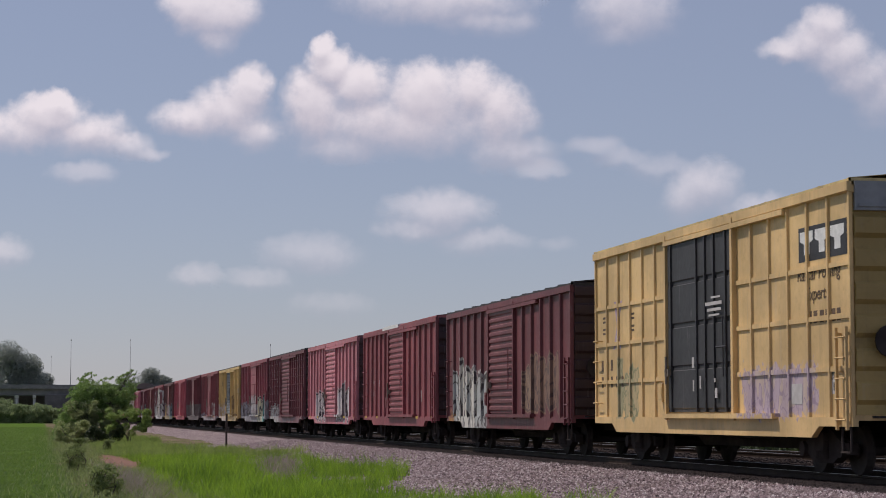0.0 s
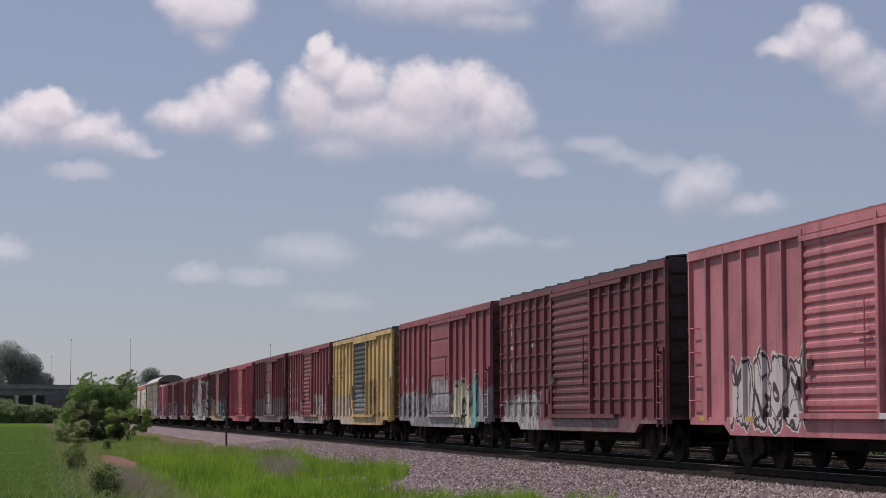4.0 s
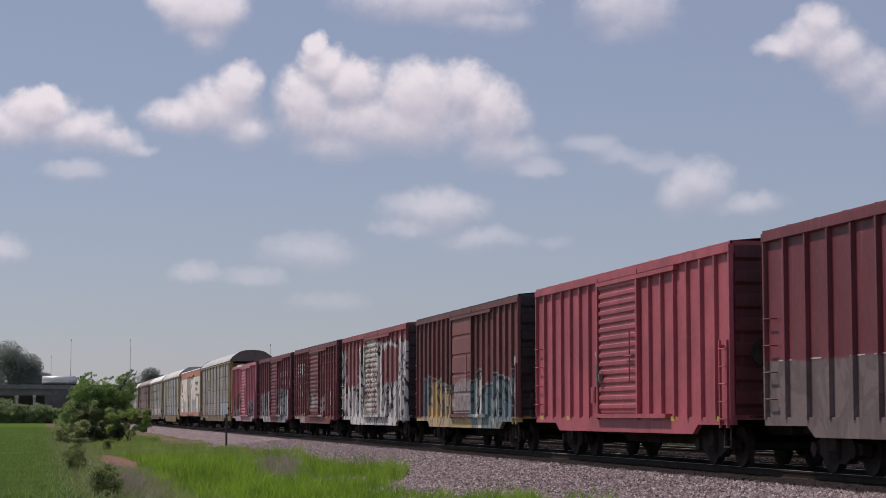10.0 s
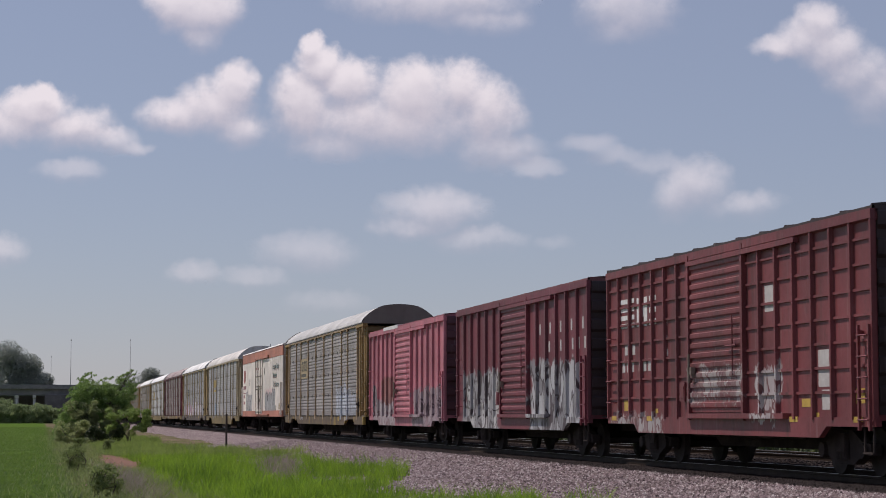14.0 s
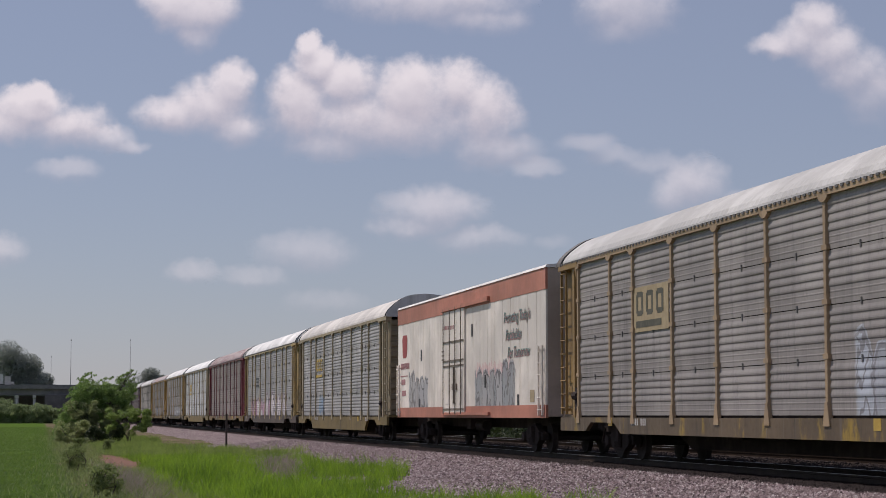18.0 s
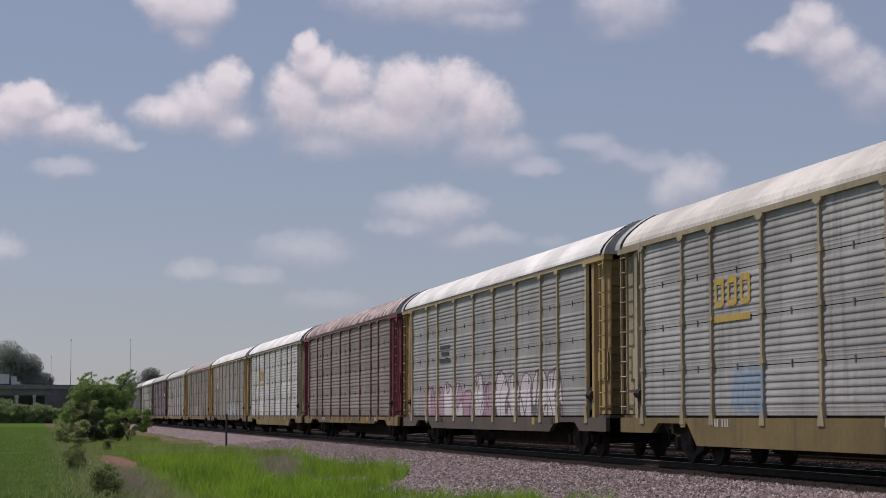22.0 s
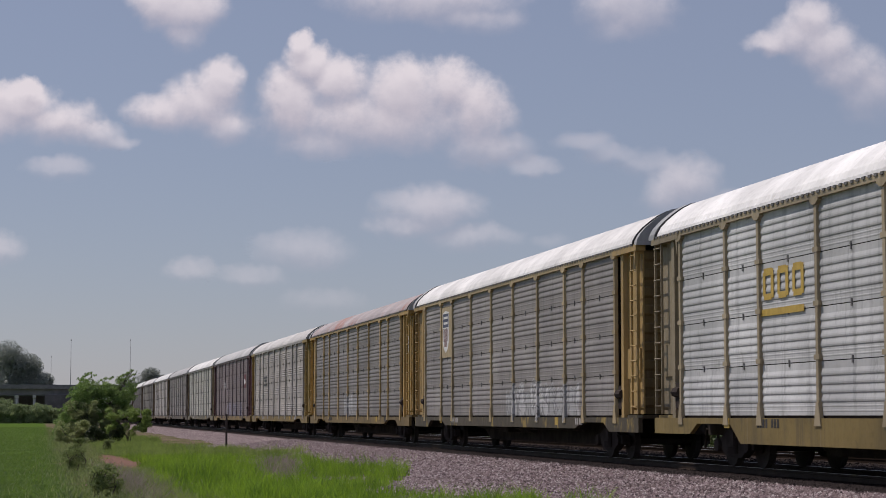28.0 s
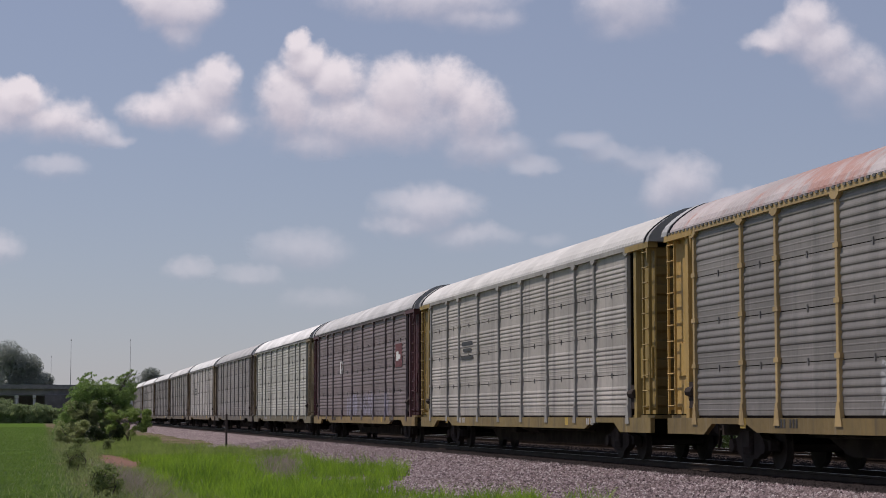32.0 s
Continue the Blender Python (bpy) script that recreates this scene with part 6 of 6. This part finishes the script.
def badge(root, kind, half):
    y, x = 12.3 - 4.95, -1.527
    if kind == "shield":
        bars(root, ((y - 2.8, y - 0.10, 2.95, 3.98),), M_TAN, x, "emblem_panel", "faded tan emblem panel")
        bars(root, [(y - 2.45 + 0.75 * i + a, y - 2.45 + 0.75 * i + b, c, d) for i in range(3) for a, b, c, d in ((0.0, 0.14, 3.35, 3.85), (0.40, 0.52, 3.38, 3.82), (0.1, 0.45, 3.75, 3.87), (0.1, 0.45, 3.32, 3.44))] + [(y - 2.3, y - 0.4, 3.05, 3.2)], M_OLIVE, x - 0.005, "emblem", "dark olive shapes of an emblem")
    elif kind == "name":
        bars(root, [(y - 2.4 + 0.75 * i + a, y - 2.4 + 0.75 * i + b, c, d) for i in range(3) for a, b, c, d in ((0.0, 0.14, 3.25, 3.8), (0.42, 0.55, 3.3, 3.75), (0.1, 0.5, 3.68, 3.82), (0.1, 0.5, 3.22, 3.34))], M_GOLD, x, "emblem", "gold painted letters of an emblem")
        bars(root, ((y - 2.4, y - 0.2, 2.92, 3.05),), M_GOLD, x)
    elif kind == "faint":
        bars(root, ((y - 2.2, y - 0.6, 3.3, 3.42), (y - 2.0, y - 0.8, 3.1, 3.2), (y - 2.3, y - 0.5, 2.85, 2.95)), M_BLACK, x)
    elif kind == "flag":
        part("emblem_panel", Shape().box(x, x + 0.03, y + 0.10, y + 1.82, 3.0, 4.70).mesh("emblem_panel"), M_TAN, root, "tan painted emblem panel")
        shield = ((y + 0.45, 4.52), (y + 0.96, 4.58), (y + 1.47, 4.52), (y + 1.47, 3.55), (y + 1.30, 3.30), (y + 0.96, 3.16), (y + 0.62, 3.30), (y + 0.45, 3.55))
        part("emblem", Shape().prism(shield, x - 0.004, x, "x").mesh("emblem"), M_WHITE, root, "white shield of the emblem")
        bars(root, ((y + 0.50, y + 1.42, 4.02, 4.48),), M_NAVY, x - 0.008, "emblem_field", "dark blue field of the emblem")
        bars(root, ((y + 0.62, y + 1.30, 4.30, 4.38), (y + 0.62, y + 1.30, 4.12, 4.20)), M_WHITE, x - 0.012)
        bars(root, [(y + 0.56 + 0.2 * i, y + 0.65 + 0.2 * i, 3.36 if i in (1, 2, 3) else 3.55, 3.98) for i in range(5)], M_BADGE, x - 0.008, "emblem_stripe", "dark red stripe")
    elif kind == "cross":
        ring = [(math.cos(i * math.tau / 24), math.sin(i * math.tau / 24)) for i in range(24)]
        for k, m, d in ((1.0, M_WHITE, 0.004), (0.86, M_BLACK, 0.007), (0.74, M_WHITE, 0.010)):
            part("emblem", Shape().prism([(-12.62 + 0.30 * k * u, 3.72 + 0.40 * k * w) for u, w in ring], -1.402 - d, -1.40, "x").mesh("emblem"), m, root, "white oval emblem with a black ring")
        bars(root, ((-12.70, -12.54, 3.46, 3.66), (-12.70, -12.54, 3.78, 3.98)), M_BLACK, -1.416)
    elif kind == "squares":
        bars(root, ((4.1, 5.0, 2.95, 3.5),), M_WHITE, x, "emblem", "small white square emblem")
        bars(root, ((4.3, 4.75, 3.15, 3.4),), M_BADGE, x - 0.005)
        bars(root, ((-10.9, -9.5, 2.9, 3.8),), M_BADGE, x, "emblem", "dark red square emblem")
        bars(root, ((-10.2, -9.7, 3.15, 3.5), (-10.6, -10.2, 3.2, 3.38)), M_WHITE, x - 0.005)


for spec in BOXCARS:
    root = place(spec, boxcar)
    bars(root, spec.get("marks", ()), M_PALE, -1.5015)
    bars(root, spec.get("bold", ()), M_WHITE, -1.5015, "emblem", "white painted bars of an emblem")
    bars(root, spec.get("gold", ()), M_GOLD, -1.5015, "reflector", "small yellow reflector strip")
    bars(root, spec.get("dark", ()), M_BLACK, -1.501)
    bars(root, [(y, y + 0.4, 0.93, 1.03) for y in (7.1, 4.3, -4.4, -7.3)] if spec["k"] in (2, 3, 7, 9, 12) else (), M_GOLD, -1.549, "reflector", "small yellow reflector strip")
    if "plate" in spec:
        y = spec["plate"]
        bars(root, ((y - 0.27, y + 0.27, 1.22, 1.60),), M_WHITE, -1.502, "data_plate", "white consolidated stencil plate")
        bars(root, ((y - 0.22, y - 0.03, 1.42, 1.56), (y + 0.03, y + 0.22, 1.42, 1.56), (y - 0.22, y + 0.22, 1.34, 1.38), (y - 0.22, y + 0.22, 1.25, 1.30)), M_BLACK, -1.506)
    if spec["k"] == 0:
        h = spec["L"] / 2
        bars(root, ((-h + 0.22, -h + 2.42, 3.80, 4.42),), M_BLACK, -1.501, "emblem", "black emblem panel")
        for y in (0.34, 1.04, 1.74):
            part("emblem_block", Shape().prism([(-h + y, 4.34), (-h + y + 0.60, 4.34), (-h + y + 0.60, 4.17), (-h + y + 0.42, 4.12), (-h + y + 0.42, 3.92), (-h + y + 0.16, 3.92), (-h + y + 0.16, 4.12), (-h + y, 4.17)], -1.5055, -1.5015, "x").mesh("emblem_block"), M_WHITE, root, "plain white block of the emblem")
        for i, line in enumerate(("Railcar Pooling", "Experts")):
            lettering(root, line, -h + 2.52 - 0.42 * i, 3.46 - 0.36 * i, 0.33, M_TEXTBROWN, -1.503, "brown slogan lettering")
        bars(root, [(-h + a, -h + a + 0.17, 2.68, 2.90) for a in (0.55, 0.78, 1.05, 1.3, 1.6, 1.85)], M_TEXTBROWN, -1.501)
        # worn stencils of the reporting marks
        bars(root, [(h - a, h - a + 0.16, z, z + 0.26) for z in (1.72, 2.12) for a in (0.62, 1.05, 1.42, 1.86, 2.3)[:5 if z < 2 else 3]], M_TEXTBROWN, -1.501)
        bars(root, [(h - a, h - a + 0.3, z, z + 0.05) for z in (3.28, 3.38, 3.10, 3.0) for a in (0.9, 3.2)], M_TEXTBROWN, -1.501)
        for i, m in enumerate((M_VIOLET, M_WHITE, M_VIOLET)):
            part("painted_cross", Shape().prism([(h - 1.62 - 0.26 * i, 2.62), (h - 1.50 - 0.26 * i, 2.62), (h - 2.10 + 0.26 * i, 3.76), (h - 2.22 + 0.26 * i, 3.76)], -1.5005 - 0.002 * i, -1.4975, "x").mesh("painted_cross"), m, root, "faded violet and white painted cross")
        bars(root, ((-h + 0.72, -h + 1.12, 1.42, 1.86),), M_PALE, -1.501, "data_plate", "white stencil plate")
        bars(root, ((-h + 0.76, -h + 0.90, 1.48, 1.62), (-h + 0.94, -h + 1.08, 1.66, 1.8), (-h + 0.76, -h + 0.9, 1.68, 1.8)), M_BLACK, -1.505)
        bars(root, ((-h + 2.35, -h + 2.95, 1.25, 1.62),), M_PALE, -1.501, "paint_patch", "pale paint patch")
        bars(root, [(-1.5, -0.95, 3.42, 3.46), (-1.6, -0.6, 3.28, 3.35), (-1.55, -0.7, 3.16, 3.22), (-1.45, -0.8, 3.06, 3.10)], M_PALE, -1.605)
        bars(root, ((0.12, 0.26, 2.04, 2.26), (0.14, 0.22, 1.55, 1.78), (-0.30, -0.22, 1.6, 1.86), (-1.3, -1.16, 1.4, 1.6), (-1.2, -1.12, 1.72, 1.8)), M_PALE, -1.612, "worn_patch", "bare scuffed metal on the door")
        part("end_header", Shape().box(-1.46, 1.46, -h - 0.06, -h + 0.02, 4.52, 5.02).box(-1.4, 1.4, -h - 0.085, -h - 0.05, 4.58, 4.63).mesh("end_header"), M_MAST, root, "pale grey galvanised plate across the top of the end")
root = place(dict(k=16, label="dirty white refrigerator car with orange bands and red slogan"), reefer)
for spec in AUTORACKS:
    if spec["k"] >= 19:
        spec["sill"] = scaled(spec["sill"], 0.8)
    if spec["k"] >= 23:
        spec["post"] = tuple(0.8 * (0.5 * a + 0.5 * b) for a, b in zip(spec["post"], spec["col"]))
    if spec["k"] >= 19:
        spec["end"] = scaled(spec.get("end", spec["post"]), 0.72 if spec["k"] not in (21, 22) else 1.0)
    spec["col"] = tuple(c * k for c, k in zip(spec["col"], (1.04, 0.99, 0.955)))
    root = place(spec, autorack)
    badge(root, spec.get("badge"), spec["L"] / 2)
    bars(root, [(y, y + 0.09, 0.82, 0.98) for y in (6.2, 6.35, 6.5, 6.8, 6.95, 7.1, 7.25, -9.0, -8.85, -8.6, -8.45)], M_PALE if spec["k"] % 2 else M_BLACK, -1.556)
    bars(root, [(y, y + 0.3, 0.80, 1.0) for y in (8.9, -6.6)], M_GOLD, -1.556, "reflector", "small yellow reflector strip")
    bars(root, spec.get("marks", ()), M_PALE, -1.527)

# ---- lorries that cross the road bridge ----
def lorry(label, box_col, length):
    root = tagged(new("lorry"), label, "truck", group="bridge traffic")
    boxm = plain("lorry_box", scaled(box_col, 0.9), box_col, 0.5)
    part("trailer", Shape().box(-length / 2, length / 2, -1.25, 1.25, 1.1, 4.0).mesh("trailer"), boxm, root)
    part("cab", Shape().box(length / 2 + 0.6, length / 2 + 2.3, -1.2, 1.2, 0.6, 3.4).box(length / 2 + 2.3, length / 2 + 3.4, -1.1, 1.1, 0.6, 1.8).mesh("cab"), M_PALE, root)
    part("chassis", Shape().box(-length / 2, length / 2 + 3, -0.5, 0.5, 0.7, 1.1).mesh("chassis"), M_IRON, root)
    for x in (-length / 2 + 1, -length / 2 + 2.3, length / 2 - 0.6, length / 2 + 2.8):
        part("wheel", kept("lorrywheel", lambda: Shape().tube((0, -1.25, 0.5), (0, 1.25, 0.5), 0.5, n=14).mesh("wheel")), M_IRON, root, at=(x, 0, 0))
    return root


def tanker(label):
    root = tagged(new("tank_lorry"), label, "truck", group="bridge traffic")
    shell = plain("tank_shell", (0.62, 0.62, 0.62), (0.70, 0.70, 0.69), 0.35, 0.3)
    part("tank", Shape().tube((-5.0, 0, 2.4), (5.0, 0, 2.4), 1.2, n=20).tube((5.0, 0, 2.4), (5.3, 0, 2.4), 1.2, 0.8, 20).tube((-5.3, 0, 2.4), (-5.0, 0, 2.4), 0.8, 1.2, 20).mesh("tank", True), shell, root, "polished pale tank")
    part("cab", Shape().box(6.0, 7.7, -1.2, 1.2, 0.6, 3.6).box(7.7, 9.0, -1.1, 1.1, 0.6, 2.0).mesh("cab"), M_CAB, root, "dark blue-green cab")
    part("chassis", Shape().box(-5.0, 8.6, -0.5, 0.5, 0.7, 1.2).mesh("chassis"), M_IRON, root)
    for x in (-4.2, -2.9, 5.6, 8.3):
        part("wheel", KEPT["lorrywheel"], M_IRON, root, at=(x, 0, 0))
    return root


M_CAB = plain("cab_paint", (0.05, 0.09, 0.10), (0.07, 0.12, 0.13), 0.4)
# each: the vehicle, a time, its place along the deck at that time, its speed
LORRIES = [(lorry("white box lorry crossing the road bridge", (0.60, 0.60, 0.59), 8.0), 18.8, 1.9, 22.0),
           (lorry("grey box lorry following on the road bridge", (0.50, 0.49, 0.48), 7.8), 19.4, -6.6, 21.0),
           (lorry("pale box lorry alone on the road bridge", (0.56, 0.56, 0.56), 8.2), 22.3, -7.3, 22.0),
           (lorry("small grey lorry on the road bridge", (0.40, 0.41, 0.43), 7.2), 7.8, -5.4, 21.0),
           (tanker("tank lorry with a dark cab on the road bridge"), 9.7, -2.2, 25.0)]

# ---- clouds: thin far sheets of the sky's backdrop, drifting ----
FAR = 3500 / 784 * math.tan(radians(25.25) / 2)


def cloud_material(name, puffs, low, white, thick, soft, seed):
    n = Nodes(name, 1.0)
    low_edge = min(b - d for a, b, c, d in puffs)
    def field(up):
        mp = n.t.nodes.new("ShaderNodeMapping")
        mp.inputs["Location"].default_value = (0, up, 0)
        n.t.links.new(n.co, mp.inputs["Vector"])
        co = mp.outputs[0]
        parts = []
        for scale, amt, det in ((1.1, 0.34, 2.0), (3.4, 0.25, 6.0)):
            nz = n.t.nodes.new("ShaderNodeTexNoise")
            nz.inputs["Scale"].default_value, nz.inputs["Detail"].default_value, nz.inputs["Roughness"].default_value = scale, det, 0.52
            sh = n.t.nodes.new("ShaderNodeVectorMath")
            sh.operation = "ADD"
            sh.inputs[1].default_value = (seed * 3.1, seed * 1.7, seed)
            n.t.links.new(co, sh.inputs[0])
            n.t.links.new(sh.outputs[0], nz.inputs["Vector"])
            a = n.t.nodes.new("ShaderNodeVectorMath")
            a.operation = "SUBTRACT"
            a.inputs[1].default_value = (0.5, 0.5, 0.5)
            n.t.links.new(nz.outputs["Color"], a.inputs[0])
            b = n.t.nodes.new("ShaderNodeVectorMath")
            b.operation = "SCALE"
            b.inputs["Scale"].default_value = amt
            n.t.links.new(a.outputs[0], b.inputs[0])
            parts.append(b.outputs[0])
        for p in parts:
            add = n.t.nodes.new("ShaderNodeVectorMath")
            add.operation = "ADD"
            n.t.links.new(co, add.inputs[0])
            n.t.links.new(p, add.inputs[1])
            co = add.outputs[0]
        x, y, z = n.axes(co)
        best = None
        for cx, cy, rx, ry in puffs:
            dx = n.math("MULTIPLY", n.math("SUBTRACT", x, cx), 1 / rx)
            dy = n.math("MULTIPLY", n.math("SUBTRACT", y, cy), 1 / ry)
            d = n.math("SUBTRACT", 1.0, n.math("ADD", n.math("MULTIPLY", dx, dx), n.math("MULTIPLY", dy, dy)))
            best = d if best is None else n.math("SMOOTH_MAX", best, d, 0.45)
        return best
    f0, f1 = field(0.0), field(0.27)
    def billow(up):
        big = n.noise(1.5, 6, 0.53, shift=(seed - up * 0.5, seed * 2 + up, 0))
        return n.math("MULTIPLY", n.math("SUBTRACT", big, 0.5), 1.2)
    b0, b1 = billow(0.0), billow(0.16)
    d0 = n.math("ADD", f0, b0)
    low_y, high_y = low_edge, max(b + d for a, b, c, d in puffs)
    tall = n.step(n.axes()[1], low_y - 0.1, high_y)
    body = n.math("MULTIPLY_ADD", n.math("SUBTRACT", 1.0, tall), -0.35, d0)
    body = n.math("ADD", body, n.math("MULTIPLY", n.math("SUBTRACT", n.noise(6.0, 4, 0.6, shift=(seed, 0, seed)), 0.5), 0.45))
    alpha = n.math("MULTIPLY", n.step(body, n.math("MULTIPLY_ADD", tall, 0.28, -0.35 - soft * 0.6), n.math("MULTIPLY_ADD", tall, -0.50, 0.75 + soft * 1.3)), n.math("MULTIPLY", thick, n.math("MULTIPLY_ADD", n.step(tall, 0.0, 0.35), 0.45, 0.55)))
    # sunlit tops and shaded grey bases are painted into the glowing cloud colour
    slope = n.math("ADD", n.math("SUBTRACT", f0, f1), n.math("MULTIPLY", n.math("SUBTRACT", b0, b1), 0.5))
    lit = n.step(n.math("ADD", n.math("MULTIPLY", slope, 0.85), n.math("MULTIPLY", tall, 0.34)), -0.30, 0.92)
    col = n.mix(lit, low, white)
    em = n.t.nodes.new("ShaderNodeEmission")
    n.put(em.inputs[0], col)
    tr = n.t.nodes.new("ShaderNodeBsdfTransparent")
    mx = n.t.nodes.new("ShaderNodeMixShader")
    n.put(mx.inputs[0], alpha)
    n.t.links.new(tr.outputs[0], mx.inputs[1])
    n.t.links.new(em.outputs[0], mx.inputs[2])
    n.t.links.new(mx.outputs[0], n.t.nodes["Material Output"].inputs[0])
    return n.m


# centre right and up of the view's axis, in degrees; puffs in hundredths of the sheet's unit; drift in degrees over the clip
CLOUDS = [
    ("main", (740, 190), ((572, 88, 24, 26), (584, 118, 42, 34), (632, 152, 62, 46), (555, 190, 55, 65), (760, 175, 90, 62), (830, 160, 55, 48), (885, 210, 62, 68), (700, 225, 190, 55), (900, 270, 85, 38), (600, 262, 75, 30)), (-44, -8), 1.0, 0.30),
    ("left", (390, 200), ((440, 160, 44, 40), (405, 200, 70, 48), (318, 212, 50, 30), (350, 215, 60, 34), (450, 240, 46, 34)), (-58, -14), 0.95, 0.32),
    ("west", (130, 220), ((85, 203, 68, 40), (40, 236, 75, 40), (150, 238, 80, 38), (215, 257, 60, 24), (262, 268, 40, 14), (98, 178, 34, 20), (-30, 240, 60, 40)), (-60, -24), 1.0, 0.32),
    ("top", (380, 40), ((380, 25, 75, 48), (350, 10, 60, 42), (385, 75, 36, 28)), (-66, -10), 0.9, 0.4),
    ("crown", (800, 25), ((770, 5, 150, 40), (860, 40, 80, 28)), (-25, -6), 0.7, 0.6),
    ("veil", (1110, 30), ((1110, 25, 85, 48), (1090, 60, 40, 25)), (0, -8), 0.6, 0.6),
    ("east", (1470, 100), ((1462, 46, 40, 38), (1435, 76, 52, 34), (1488, 92, 62, 42), (1530, 135, 64, 46), (1570, 175, 55, 48), (1390, 88, 50, 22)), (-30, -14), 0.85, 0.6),
    ("low_east", (1260, 340), ((1250, 335, 58, 45), (1215, 352, 40, 40), (1330, 370, 70, 26)), (-40, -8), 0.62, 0.7),
    ("low_mid", (790, 400), ((780, 375, 85, 34), (735, 405, 62, 22), (850, 430, 75, 24)), (-18, -8), 0.58, 0.7),
    ("wisp", (150, 310), ((150, 310, 55, 20),), (-50, -12), 0.4, 0.6),
    ("wisp", (350, 490), ((350, 490, 42, 22),), (-12, -12), 0.4, 0.6),
    ("wisp", (550, 455), ((550, 450, 80, 34), (590, 540, 70, 22)), (-16, -8), 0.35, 0.7),
    ("wisp", (1100, 285), ((1050, 258, 48, 18), (1100, 282, 50, 18), (1165, 300, 60, 22)), (-20, -8), 0.36, 0.8),
    ("wisp", (10, 445), ((5, 448, 42, 28),), (-12, -8), 0.5, 0.6),
    ("wisp", (450, 495), ((455, 495, 55, 20),), (-12, -6), 0.3, 0.7),
    ("wisp", (985, 436), ((985, 436, 35, 14), (960, 300, 40, 18)), (-14, -6), 0.35, 0.7),
]
view = pose(0, 0, EYE, 94.81, 0, -11.438)
DRIFTS = []
for i, (kind, (cx, cy), puffs, drift, thick, soft) in enumerate(CLOUDS):
    unit = (4200 + 12 * i) / 3500 * 100
    def spot(px, py):
        return view @ Matrix.Translation(((px - 784) / 100 * unit, (441 - py) / 100 * unit, -(4200 + 12 * i)))
    puffs = [((a - cx) / 100, (cy - b) / 100, c / 88, d / 88) for a, b, c, d in puffs]
    w = max(abs(a) + c for a, b, c, d in puffs) + 0.6
    h = max(abs(b) + d for a, b, c, d in puffs) + 0.6
    mat = cloud_material("cloud", puffs, (0.50, 0.492, 0.565), (0.81, 0.78, 0.81), thick, soft, i + 1)
    # the sheet is a shallow dish, one unit to a hundredth of the view
    me = Shape().sheet([[(w * (2 * a / 8 - 1), h * (2 * b / 8 - 1), 0.02 * ((a - 4) ** 2 + (b - 4) ** 2) / 16) for a in range(9)] for b in range(9)]).mesh("cloud", True)
    ob = part("cloud", me, mat, None)
    tagged(ob, "soft white summer cumulus cloud with a grey base" if thick > 0.7 else "thin pale wisp of cloud", "cloud", group="clouds", kind="structure")
    DRIFTS.append((ob, spot(cx, cy), spot(cx + drift[0], cy + drift[1]), unit))


def motions():
    for root, s in TRAIN:
        walk(root, [(t, pose(TRACK, s - travelled(t), 0)) for t in (0, 4, 8, 12, 16, 20, 24, 28, 32)])
    for root, t0, x0, speed in LORRIES:
        walk(root, [(t, pose(x0 + speed * (t - t0), 617.4, 9.5)) for t in (0, 32)])
    for ob, a, b, unit in DRIFTS:
        ob.scale = (unit, unit, unit)
        walk(ob, [(0, a), (32, b)])


motions()
